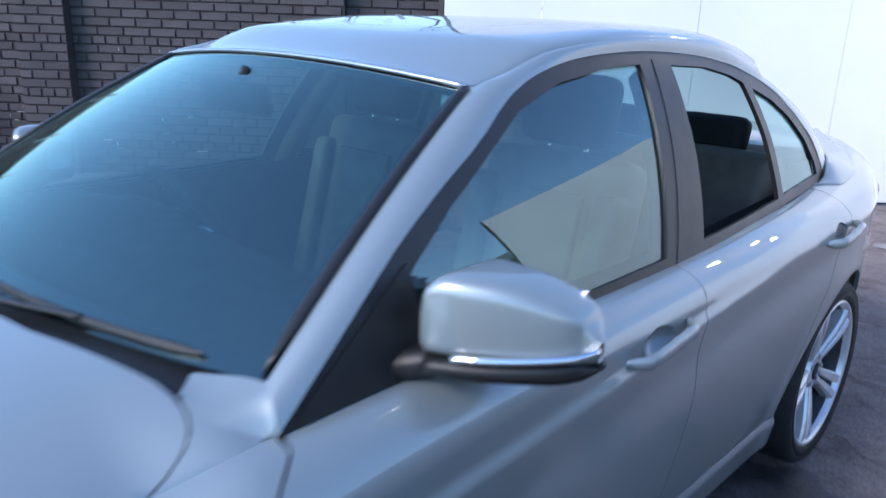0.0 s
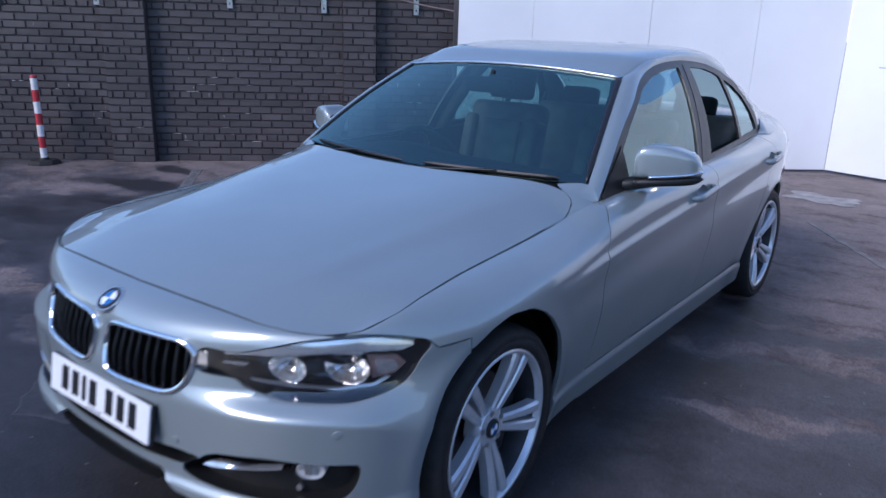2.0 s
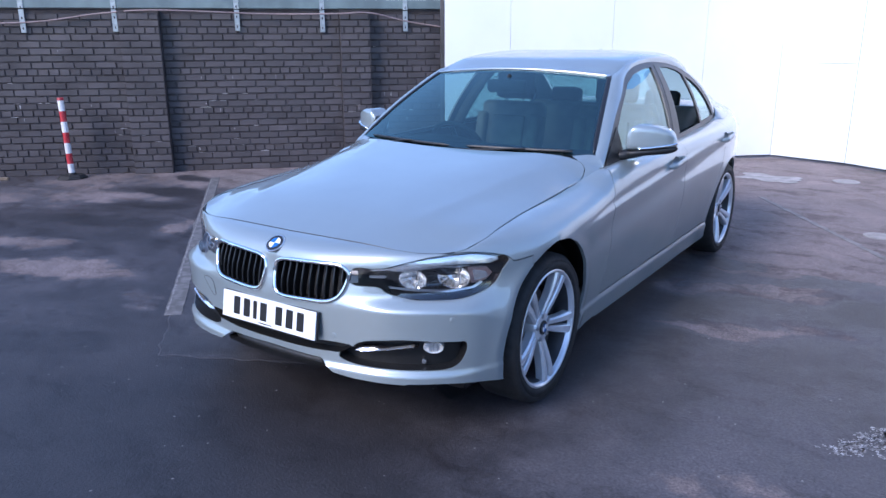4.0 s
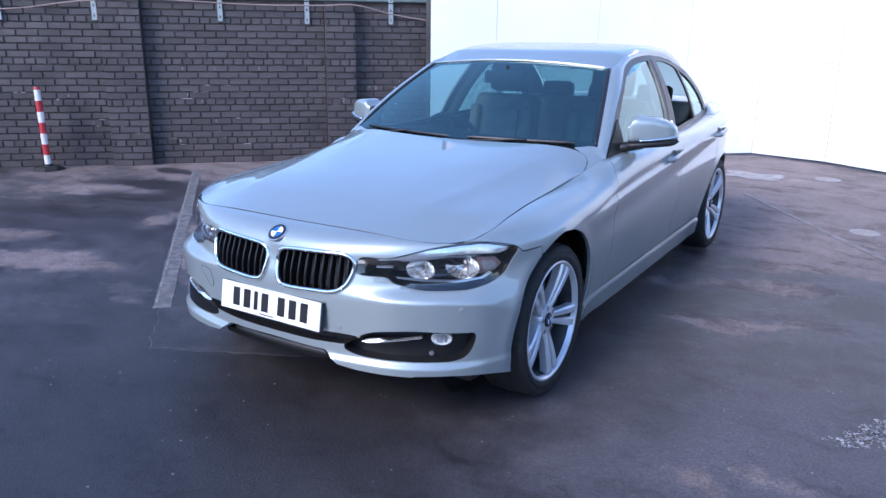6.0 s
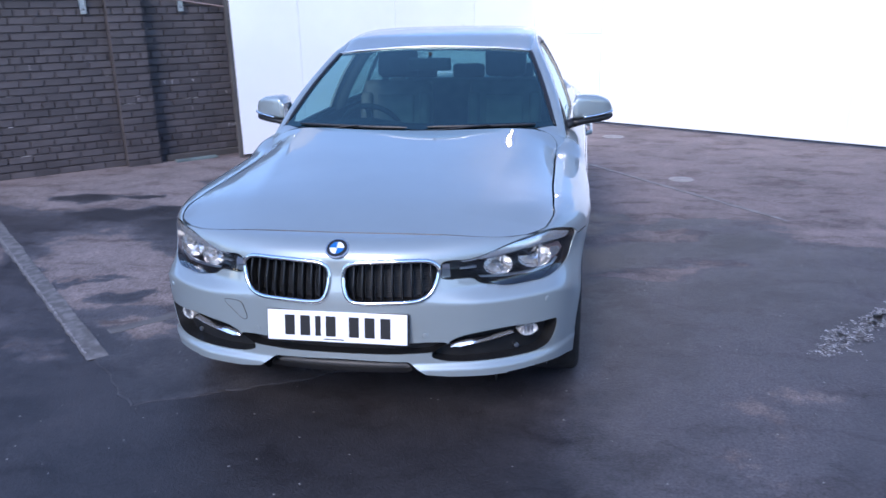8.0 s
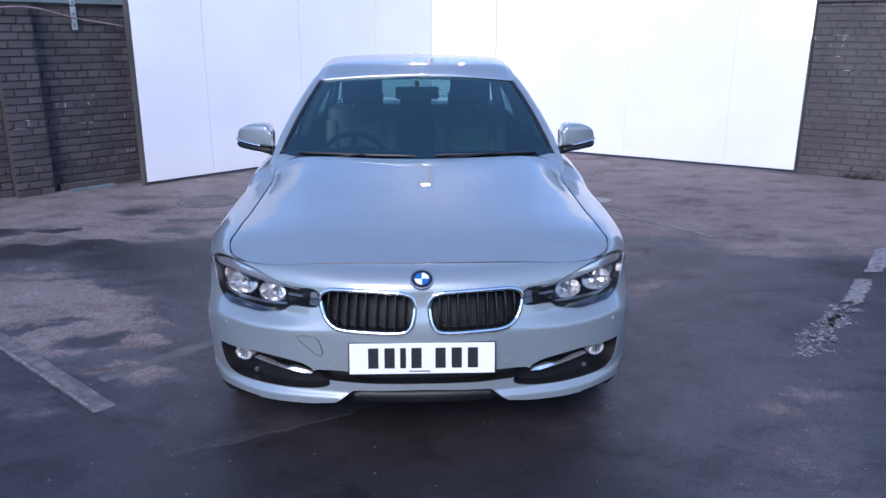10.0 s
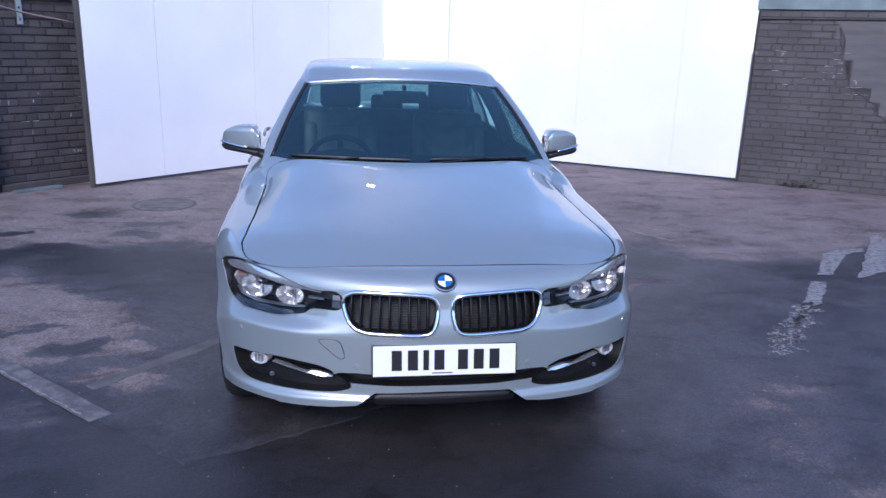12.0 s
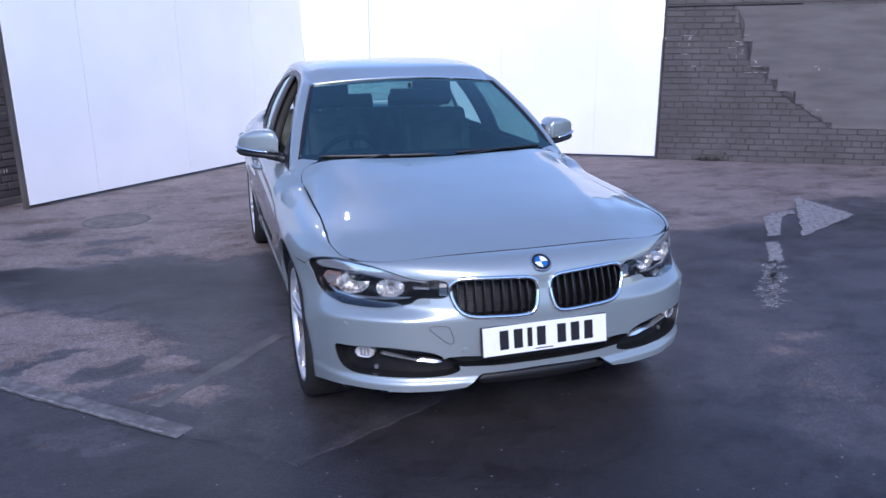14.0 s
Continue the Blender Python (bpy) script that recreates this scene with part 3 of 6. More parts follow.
SHELF_HI = [0.600, 0.600, 0.600, 0.603, 0.608, 0.622, 0.66, 0.68] + [0.68] * 13
LEAN_BACK = [0.030, 0.030, 0.028, 0.015, 0.004, 0.0, 0, 0, 0, 0, 0, 0, 0, 0, 0, 0, 0, 0, 0, 0, 0]
LIP = [0.014, 0.014, 0.016, 0.017, 0.015, 0.010, 0.004, 0.0, 0.0, 0.011, 0.011, 0.011, 0.011, 0.011, 0.011, 0.008, 0.0, 0.0, 0.0, 0.0, 0.0]
TUCK = [0.0, 0.0, 0.0, 0.004, 0.014, 0.026, 0.032, 0.042, 0.058, 0.080, 0.088, 0.09, 0.09, 0.09, 0.085, 0.075, 0.06, 0.06, 0.06, 0.06, 0.06]

_ox, _oy = np.array(OX), np.array(OY)
_d = np.hypot(np.diff(_ox), np.diff(_oy))
_A = np.concatenate([[0], np.cumsum(_d)])                # running length at the knots
LENGTH = _A[-1]


def slopes(Y):
    Y = np.array(Y, float)
    s = np.diff(Y) / _d
    t = np.zeros(len(Y))
    t[1:-1] = (s[:-1] * _d[1:] + s[1:] * _d[:-1]) / (_d[1:] + _d[:-1])
    t[0], t[-1] = s[0], s[-1]
    return t


_tx, _ty = slopes(_ox), slopes(_oy)
_tx[0], _ty[0], _tx[-1], _ty[-1] = 1, 0, -1, 0


def curve(Y, T, a):
    a = np.clip(a, 0, LENGTH - 1e-9)
    i = np.clip(np.searchsorted(_A, a, side="right") - 1, 0, len(_A) - 2)
    h = _d[i]
    t = (a - _A[i]) / h
    return (1 + 2 * t) * (1 - t) ** 2 * Y[i] + t * (1 - t) ** 2 * T[i] * h + t * t * (3 - 2 * t) * Y[i + 1] + t * t * (t - 1) * T[i + 1] * h


COL = {k: spline1(_A, v) for k, v in (("bot", Z_BOT), ("roll", Z_ROLL), ("top", Z_TOP), ("in", IN_TOP), ("shelf", SHELF), ("lean", LEAN_BACK), ("tuck", TUCK), ("lip", LIP), ("s_lo", SHELF_LO), ("s_hi", SHELF_HI))}
swage_z = spline1([-0.2, 0.3, 0.6, 0.9, 1.3, 1.85, 2.3, 2.8, 3.4], [0.70, 0.72, 0.745, 0.768, 0.795, 0.842, 0.87, 0.892, 0.90])


def ring(a, w, off=0.0):
    """The body's side and nose: a along the outline, w up (a height below the roll-over to the top edge), off inward."""
    a, w = np.asarray(a, float), np.asarray(w, float)
    x, y = curve(_ox, _tx, a), curve(_oy, _ty, a)
    e = 1e-3
    dx, dy = curve(_ox, _tx, a + e) - curve(_ox, _tx, a - e), curve(_oy, _ty, a + e) - curve(_oy, _ty, a - e)
    L = np.hypot(dx, dy) + 1e-12
    nx, ny = -dy / L, dx / L                      # inward
    zr, zt = COL["roll"](a), COL["top"](a)
    th = np.clip((w - zr) / (zt - zr), 0, 1.0) * (math.pi / 2)
    z = np.where(w > zr, zr + (zt - zr) * np.sin(th), w)
    low = np.minimum(w, zr)
    D = COL["tuck"](a) * np.clip((0.72 - low) / 0.53, 0, 1.2) ** np.where(y < 0, 2.2, 1.5)
    D = D + COL["shelf"](a) * smoothstep(COL["s_lo"](a), COL["s_hi"](a), low) + COL["lean"](a) * smoothstep(0.54, 0.69, low)
    D = D - COL["lip"](a) * (1 - smoothstep(np.where(y < 0.2, 0.300, 0.276), np.where(y < 0.2, 0.322, 0.302), low))
    zc = swage_z(y)
    fade = smoothstep(0.15, 0.65, y) * (1 - smoothstep(2.65, 3.0, y))
    D = D + fade * (0.009 * np.exp(-(((low - zc + 0.085) / 0.06) ** 2)) * (low < zc) + 0.012 * smoothstep(zc - 0.003, zc + 0.026, low))
    # flares round the wheels
    for hy, hz, R in ((-0.02, 0.335, 0.385), (2.80, 0.325, 0.375)):
        r = np.hypot(y - hy, w - hz)
        D = D - 0.006 * np.exp(-(((r - R) / 0.035) ** 2)) * (x > 0.6)
    D0 = COL["in"](a)
    base = D
    D = np.where(w > zr, base + np.maximum(D0 - base, 0.01) * (1 - np.cos(th)), base) + off * np.cos(th)
    z = z - off * np.sin(th) * 0.9
    return np.stack([x + nx * D, y + ny * D, z], -1)


_ga = np.linspace(0, LENGTH, 1800)
_gw = np.linspace(0.16, 1.05, 300)
_GA, _GW = np.meshgrid(_ga, _gw, indexing="ij")
_GP = ring(_GA.ravel(), _GW.ravel()).reshape(len(_ga), len(_gw), 3)
_okw = _GW <= COL["top"](_ga)[:, None] + 1e-6


def at_front(x, z):
    """The domain point of the nose at a given x and z."""
    c = (_GP[..., 0] - x) ** 2 + (_GP[..., 2] - z) ** 2 + (_GP[..., 1] > 0.2) * 9 + (~_okw) * 9
    i, j = np.unravel_index(np.argmin(c), c.shape)
    return _ga[i], _gw[j]


def at_side(y, z):
    """The domain point of the side at a given y and z."""
    c = (_GP[..., 1] - y) ** 2 + (_GP[..., 2] - z) ** 2 + (_GP[..., 0] < 0.45) * 9 + (~_okw) * 9
    i, j = np.unravel_index(np.argmin(c), c.shape)
    return _ga[i], _gw[j]


_te = ring(_ga, COL["top"](_ga))
_sel = (_te[:, 0] > 0.62) & (_te[:, 1] < 3.3)
_ord = np.argsort(_te[_sel, 1])
_TY, _TX, _TZ = _te[_sel, 1][_ord], _te[_sel, 0][_ord], _te[_sel, 2][_ord]
centre_z = spline1([-0.70, -0.64, -0.55, -0.40, -0.20, 0.10, 0.40, 0.55, 0.64, 0.9], [0.74, 0.772, 0.799, 0.834, 0.872, 0.918, 0.958, 0.978, 0.988, 1.01])


_z3 = float(np.interp(-0.30, _TY, _TZ))
front_z = spline1([-0.70, -0.60, -0.50, -0.40, -0.30, -0.20], [0.728, 0.748, 0.764, _z3 - 0.016, _z3, _z3 + 0.012])


def top(x, y, off=0.0):
    """The bonnet and the wing corners behind it: a height over x and y, with two soft ridges."""
    x, y = np.asarray(x, float), np.asarray(y, float)
    xe, ze = np.interp(y, _TY, _TX), np.interp(y, _TY, _TZ)
    xf = np.interp(y, [-0.66, -0.50], [0.70, 0.735])
    xe = np.where(y < -0.47, xf, xe)
    ze = np.where(y < -0.30, front_z(y), ze)
    zc = centre_z(y)
    q = np.clip(np.abs(x) / xe, 0, 1.05)
    z = ze + (zc - ze) * (1 - q ** (2.8 + 4.4 * smoothstep(-0.15, 0.66, y)))
    ridge = np.interp(y, [-0.6, -0.2, 0.3, 0.65], [0.42, 0.475, 0.56, 0.63])
    amp = 0.0028 * smoothstep(-0.66, -0.2, y) * (1 - smoothstep(0.25, 0.6, y))
    z = z + amp * np.exp(-(((np.abs(x) - ridge) / 0.045) ** 2)) - 0.6 * amp * np.exp(-(((np.abs(x) - ridge - 0.085) / 0.05) ** 2))
    # the front edge comes down to the nose panel
    ax = np.abs(x)
    drop = np.interp(ax, [0, 0.37, 0.50, 0.60, 0.66, 0.70, 0.735], [0.006, 0.007, 0.012, 0.018, 0.018, 0.014, 0.003])
    y_edge = np.interp(ax, [0, 0.25, 0.42, 0.504, 0.584, 0.655, 0.712, 0.736], [-0.622, -0.616, -0.604, -0.593, -0.566, -0.526, -0.472, -0.394])
    z = z - drop * (1 - smoothstep(0.0, 0.26, y - y_edge))
    return np.stack([x + 0 * y, y + 0 * x, z - off], -1)


belt_x = spline1([0.5, 0.68, 1.2, 1.8, 2.4, 2.9, 3.3, 3.7], [0.768, 0.773, 0.789, 0.798, 0.773, 0.738, 0.700, 0.67])


def house(y, z, off=0.0):
    """The side of the cabin: x over y and z, leaning in towards the roof."""
    y, z = np.asarray(y, float), np.asarray(z, float)
    t = (z - 0.94) / 0.40
    x = belt_x(y) - 0.118 * t - 0.080 * np.maximum(t, 0) ** 2.2 - off
    return np.stack([x, y + 0 * x, z - 0.3 * off], -1)


roof_x = spline1([1.2, 1.31, 1.5, 1.7, 1.93, 2.3, 2.6, 2.75], [0.545, 0.558, 0.568, 0.573, 0.575, 0.575, 0.560, 0.55])
roof_e = spline1([1.2, 1.31, 1.5, 1.7, 1.93, 2.3, 2.6, 2.75], [1.287, 1.316, 1.361, 1.383, 1.388, 1.362, 1.313, 1.275])
roof_c = spline1([1.15, 1.24, 1.4, 1.6, 1.9, 2.2, 2.5, 2.62, 2.75], [1.33, 1.347, 1.388, 1.421, 1.446, 1.445, 1.418, 1.392, 1.36])


def roof(p, y, off=0.0):
    """The roof skin: p runs from -1 to 1 across, y along."""
    p, y = np.asarray(p, float), np.asarray(y, float)
    n = 3.7
    th = np.abs(p) * (math.pi / 2)
    xr, ze, zc = roof_x(y), roof_e(y), roof_c(y)
    x = np.sign(p) * (xr - off) * np.sin(th) ** (2 / n)
    z = ze + (zc - ze) * np.cos(th) ** (2 / n)
    r = (x / 0.572) ** 2
    t = np.clip((y - (1.243 + 0.037 * r)) / 0.24, 0, 1)
    z0 = 1.344 - 0.032 * r
    z = z0 + (z - z0) * (1 - (1 - t) ** 1.6) - off
    return np.stack([x, y + 0 * x, z], -1)


def screen(p, q, off=0.0):
    """The windscreen: p from -1 to 1 across, q from its foot to its top."""
    p, q = np.asarray(p, float), np.asarray(q, float)
    xw = 0.735 + (0.572 - 0.735) * q
    y0, y1 = 0.560 + 0.160 * p ** 2, 1.243 + 0.037 * p ** 2
    z0, z1 = 0.972 - 0.006 * p ** 2, 1.344 - 0.032 * p ** 2
    b = 0.022 * np.sin(math.pi * q) * (1 - 0.3 * p ** 2)
    return np.stack([p * (xw + 0.004 * np.sin(math.pi * q)), y0 + (y1 - y0) * q - 0.5 * (b - off), z0 + (z1 - z0) * q + 0.85 * (b - off)], -1)


def rear_screen(p, q, off=0.0):
    p, q = np.asarray(p, float), np.asarray(q, float)
    xw = 0.655 + (0.565 - 0.655) * q
    y0, y1 = 3.23 - 0.10 * p ** 2, 2.62 - 0.02 * p ** 2
    z0, z1 = 1.055 - 0.015 * p ** 2, 1.386 - 0.07 * p ** 2
    b = 0.02 * np.sin(math.pi * q)
    return np.stack([p * xw, y0 + (y1 - y0) * q + 0.4 * (b - off), z0 + (z1 - z0) * q + 0.9 * (b - off)], -1)


# ---------------------------------------------------------------- the car: panels
car = thing("car", "silver-grey metallic saloon car with black window trim and alloy wheels, parked", "car")
body = new("body")
body.parent = car


def front_poly(pts, per=6):
    return smooth_line([at_front(x, z) for x, z in pts], per, closed=True)


GRILLE = front_poly([(0.030, 0.615), (0.030, 0.665), (0.050, 0.692), (0.12, 0.700), (0.26, 0.702), (0.335, 0.697), (0.362, 0.676), (0.358, 0.632), (0.335, 0.588), (0.290, 0.566), (0.20, 0.558), (0.085, 0.557), (0.045, 0.570)])
HEADLIGHT = [(0.376, 0.690), (0.47, 0.695), (0.56, 0.720), (0.635, 0.743), (0.70, 0.754), (0.748, 0.756), (0.83, 0.726), (0.827, 0.685), (0.812, 0.637), (0.785, 0.607), (0.745, 0.593), (0.68, 0.588), (0.60, 0.588), (0.545, 0.597), (0.505, 0.609), (0.472, 0.629), (0.376, 0.636)]
HL = []
for x, z in HEADLIGHT:
    HL.append(at_front(x, z))
HL = np.array(HL)
HL_LINE = smooth_line(HL, 5, closed=True)
FOG = front_poly([(0.335, 0.352), (0.38, 0.333), (0.45, 0.328), (0.55, 0.327), (0.65, 0.326), (0.72, 0.329), (0.757, 0.350), (0.774, 0.395), (0.776, 0.430), (0.755, 0.437), (0.70, 0.440), (0.60, 0.446), (0.49, 0.434), (0.43, 0.419), (0.38, 0.388)], 6)
SLOT = np.array([at_front(0.0, 0.396), at_front(0.20, 0.398), at_front(0.32, 0.404), at_front(0.40, 0.402), at_front(0.335, 0.366), at_front(0.20, 0.360), at_front(0.0, 0.358)])
SLOT[[0, -1], 0] = -0.02

ARCH_F = [(-0.012 + 0.358 * math.cos(t), 0.335 + 0.390 * math.sin(t)) for t in np.linspace(math.pi + 0.30, -0.38, 40)]
ARCH_R = [(2.80 + 0.360 * math.cos(t), 0.325 + 0.372 * math.sin(t)) for t in np.linspace(math.pi + 0.32, -0.35, 40)]


def arch_poly(points):
    p = [at_side(y, max(z, 0.17)) for y, z in points]
    return np.array([(p[0][0], 0.05)] + p + [(p[-1][0], 0.05)])


AF, AR = arch_poly(ARCH_F), arch_poly(ARCH_R)


def top_w(a0, a1, n=40):
    aa = np.linspace(a0, a1, n)
    return [(a, COL["top"](a)) for a in aa]


def bot_w(a0, a1, n=30):
    aa = np.linspace(a0, a1, n)
    return [(a, COL["bot"](a)) for a in aa]


line_z = 0.704
# front bumper with the nose panel
lip = [at_front(0.60, 0.270), at_front(0.40, 0.274), at_front(0.315, 0.282), at_front(0.250, 0.328), at_front(0.0, 0.332)]
poly = [(0.0, COL["top"](0.0))]
poly += [(a, COL["top"](a)) for a in np.linspace(0.03, HL[3][0], 24)]
poly += [tuple(p) for p in HL[4:7]] + [at_side(-0.30, line_z), at_side(-0.20, line_z), at_side(-0.20, 0.20)]
poly += [(a, COL["bot"](a)) for a in np.linspace(at_side(-0.25, 0.25)[0], lip[0][0], 12)] + lip
poly[-1] = (0.0, poly[-1][1])
centre = lambda p: p[:, 0] < 0.004
bumper = sheet("front_bumper", ring, poly, PAINT, body, holes=[GRILLE, HL_LINE, FOG, SLOT, AF], step=(0.009, 0.008), gap=0.0018, mirror=2, keep=centre)



def oval(y, z, ry, rz, n=28):
    return np.array([at_side(y + ry * math.cos(t), z + rz * math.sin(t)) for t in np.linspace(0, 2 * math.pi, n + 1)[:-1]])


a_corner = at_side(0.47, 0.87)[0]
CUP_F, CUP_R = oval(1.515, 0.838, 0.062, 0.030), oval(2.585, 0.868, 0.060, 0.028)
for m in (0, 1):
    a_d1 = [at_side(y, z) for y, z in ((0.702, 0.906), (0.640, 0.865), (0.604, 0.78), (0.600, 0.66), (0.608, 0.52), (0.606, 0.305))]
    wing = top_w(HL[4][0], at_side(0.700, 0.91)[0], 60)
    wing = [tuple(p) for p in (HL[6], HL[5])] + wing + [(p[0], p[1]) for p in a_d1] + [at_side(0.60, 0.19), at_side(0.20, 0.19), at_side(-0.20, 0.30), at_side(-0.20, line_z), at_side(-0.30, line_z)]
    sheet("front_wing", ring, wing, PAINT, body, holes=[AF], step=(0.011, 0.010), gap=0.0016, mirror=m, keep=lambda p: (p[:, 0] > a_corner) & (p[:, 1] > COL["top"](p[:, 0]) - 0.004))
    a_d2 = [at_side(y, z) for y, z in ((1.728, 0.930), (1.722, 0.90), (1.705, 0.80), (1.700, 0.60), (1.695, 0.305))]
    sheet("front_door", ring, a_d1[::-1] + top_w(a_d1[0][0] + 0.01, a_d2[0][0], 24) + a_d2, PAINT, body, holes=[CUP_F], step=(0.012, 0.008), gap=0.0018, mirror=m)
    a_d3 = [at_side(y, z) for y, z in ((2.74, 0.957), (2.71, 0.90), (2.62, 0.80), (2.52, 0.66), (2.44, 0.50), (2.42, 0.305))]
    sheet("rear_door", ring, a_d2[::-1] + top_w(a_d2[0][0] + 0.01, a_d3[0][0], 24) + a_d3, PAINT, body, holes=[AR, CUP_R], step=(0.012, 0.008), gap=0.0018, mirror=m)
    sill = [at_side(0.598, 0.300), at_side(1.2, 0.300), at_side(1.7, 0.300), at_side(2.42, 0.300), at_side(2.50, 0.19)] + bot_w(at_side(2.40, 0.2)[0], at_side(0.60, 0.2)[0], 20)
    sheet("sill", ring, sill, PAINT, body, step=(0.02, 0.010), gap=0.0, mirror=m)
    quarter = a_d3[::-1] + top_w(a_d3[0][0] + 0.01, LENGTH, 60) + [(LENGTH, 0.50), (at_side(3.20, 0.5)[0], 0.50), at_side(3.14, 0.28), at_side(2.40, 0.20)]
    sheet("rear_quarter", ring, quarter, PAINT, body, holes=[AR], step=(0.014, 0.010), gap=0.0016, mirror=m, keep=lambda p: p[:, 0] > LENGTH - 0.004)
rb = [(at_side(3.20, 0.5)[0], 0.495), (LENGTH, 0.495), (LENGTH, 0.28)] + bot_w(LENGTH - 0.02, at_side(3.0, 0.25)[0], 24) + [at_side(3.14, 0.28)]
sheet("rear_bumper", ring, rb, PAINT, body, holes=[AR], step=(0.02, 0.014), gap=0.0016, mirror=2, keep=lambda p: p[:, 0] > LENGTH - 0.004)

# bonnet
edge_y = np.linspace(-0.462, 0.50, 30)
bon = [(0.0, -0.624), (0.20, -0.619), (0.323, -0.613), (0.421, -0.605), (0.504, -0.594), (0.584, -0.567), (0.655, -0.527), (0.70, -0.487)]
bon += [(np.interp(y, _TY, _TX) - 0.001, y) for y in edge_y]
bon += [(0.7425, 0.535), (0.741, 0.572), (0.734, 0.600), (0.720, 0.617), (0.700, 0.625), (0.67, 0.625), (0.63, 0.619), (0.56, 0.599), (0.38, 0.550), (0.17, 0.520), (0.0, 0.514)]
bonnet = sheet("bonnet", top, bon, PAINT, body, step=(0.014, 0.014), gap=0.0032, depth=0.03, mirror=2, keep=lambda p: p[:, 0] < 0.004)
front_gap = smooth_line(top(np.array([p[0] for p in bon[:8]]), np.array([p[1] for p in bon[:8]]) - 0.002, -0.0004), 5)
for sx in (1, -1):
    v, f = tube(front_gap * (sx, 1, 1), 0.0026, sides=6)
    mesh_object("bonnet_gap", v, f, INK, body)
foot_b = [(np.interp(0.702, _TY, _TX), 0.702), (0.775, 0.690), (0.766, 0.680), (0.756, 0.669), (0.745, 0.657), (0.732, 0.646), (0.716, 0.638), (0.700, 0.634), (0.685, 0.631), (0.668, 0.629)]
corner = [(np.interp(y, _TY, _TX) + 0.001, y) for y in np.linspace(0.46, 0.702, 14)] + foot_b[1:] + [(0.700, 0.625), (0.720, 0.617), (0.734, 0.600), (0.741, 0.572), (0.7425, 0.535), (0.738, 0.49)]
pillar_a, pillar_b = house(np.array([0.700]), np.array([0.914]), -0.004)[0], screen(np.array([0.998]), np.array([0.0]))[0]
wide = float(np.linalg.norm(pillar_b - pillar_a))
bulge = np.array((0.55, -0.25, 0.8)) / 1.002 * min(wide * 0.14, 0.016)
foot_a = np.array([pillar_a + (pillar_b - pillar_a) * t + bulge * math.sin(math.pi * t) ** 0.8 for t in np.linspace(0, 1, 7)])
foot_a = np.concatenate([foot_a, screen(np.array([0.960, 0.915, 0.862]), np.array([-0.002, -0.010, -0.020]), -0.005)])
foot_a = smooth_line(foot_a, 5)
foot_b = smooth_line(top(np.array([p[0] for p in foot_b]), np.array([p[1] for p in foot_b])), 5)
for m in (0, 1):
    sheet("wing_corner", top, corner, PAINT, body, step=(0.008, 0.008), gap=0.0, depth=0.008, mirror=m)
    # the wing runs up to the foot of the windscreen pillar
    rows = [[(b * (1 - t) + a * t + np.array((0, 0, -0.002 * math.sin(math.pi * t)))) * ((-1 if m else 1), 1, 1) for t in np.linspace(0, 1, 7)] for a, b in zip(foot_a, foot_b)]
    v, f = grid_mesh(rows)
    mesh_object("pillar_foot", v, f if m else [t[::-1] for t in f], PAINT, body, smooth=True)
# scuttle under the wipers
sc = [(0.0, 0.49), (0.25, 0.50), (0.45, 0.53), (0.60, 0.57), (0.70, 0.60), (0.745, 0.70), (0.70, 0.74), (0.45, 0.66), (0.0, 0.61)]
sheet("scuttle", top, sc, BLACK, body, step=(0.02, 0.02), off=0.020, depth=0, mirror=2, keep=lambda p: p[:, 0] < 0.004)

# roof, screens
ROOF_P = np.linspace(-1, 1, 25)
ROOF_FRONT = 1.243 + 0.037 * (roof(ROOF_P, np.full(25, 1.275))[:, 0] / 0.572) ** 2
sheet("roof_panel", roof, list(zip(ROOF_P, ROOF_FRONT)) + [(1, 2.64), (0, 2.64), (-1, 2.64)], PAINT, body, step=(0.02, 0.02), depth=0.0)
glass = sheet("windscreen", screen, [(-0.985, 0.0), (0.985, 0.0), (0.985, 0.985), (-0.985, 0.985)], GLASS, body, step=(0.04, 0.05), depth=0, flip=False, label="tinted windscreen reflecting the sky")
for pl, nm in (([(-1.0, 0.0), (-0.955, 0.05), (-0.945, 0.95), (-1.0, 1.0)], "frit"), ([(0.955, 0.05), (1.0, 0.0), (1.0, 1.0), (0.945, 0.95)], "frit"), ([(-1, 1.0), (-0.945, 0.955), (0.945, 0.955), (1, 1.0)], "frit"), ([(-1, 0.0), (1, 0.0), (0.955, 0.06), (-0.955, 0.06)], "frit")):
    sheet(nm, screen, pl, GLOSS_BLACK, body, step=(0.02, 0.02), off=0.004, depth=0)
sheet("rear_window", rear_screen, [(-0.97, 0.03), (0.97, 0.03), (0.97, 0.97), (-0.97, 0.97)], SIDE_GLASS, body, step=(0.06, 0.06), depth=0, flip=True)
deck = spline1([3.0, 3.2, 3.5, 3.70], [1.015, 1.048, 1.052, 1.042])


def boot(x, y, off=0.0):
    x, y = np.asarray(x, float), np.asarray(y, float)
    return np.stack([x, y + 0 * x, deck(y) - 0.045 * np.abs(x / 0.7) ** 2.5 - off], -1)


sheet("boot_lid", boot, [(-0.60, 3.05), (0.60, 3.05), (0.65, 3.22), (0.60, 3.44), (0.50, 3.55), (0.30, 3.625), (0, 3.65), (-0.30, 3.625), (-0.50, 3.55), (-0.60, 3.44), (-0.65, 3.22)], PAINT, body, step=(0.03, 0.03), depth=0)

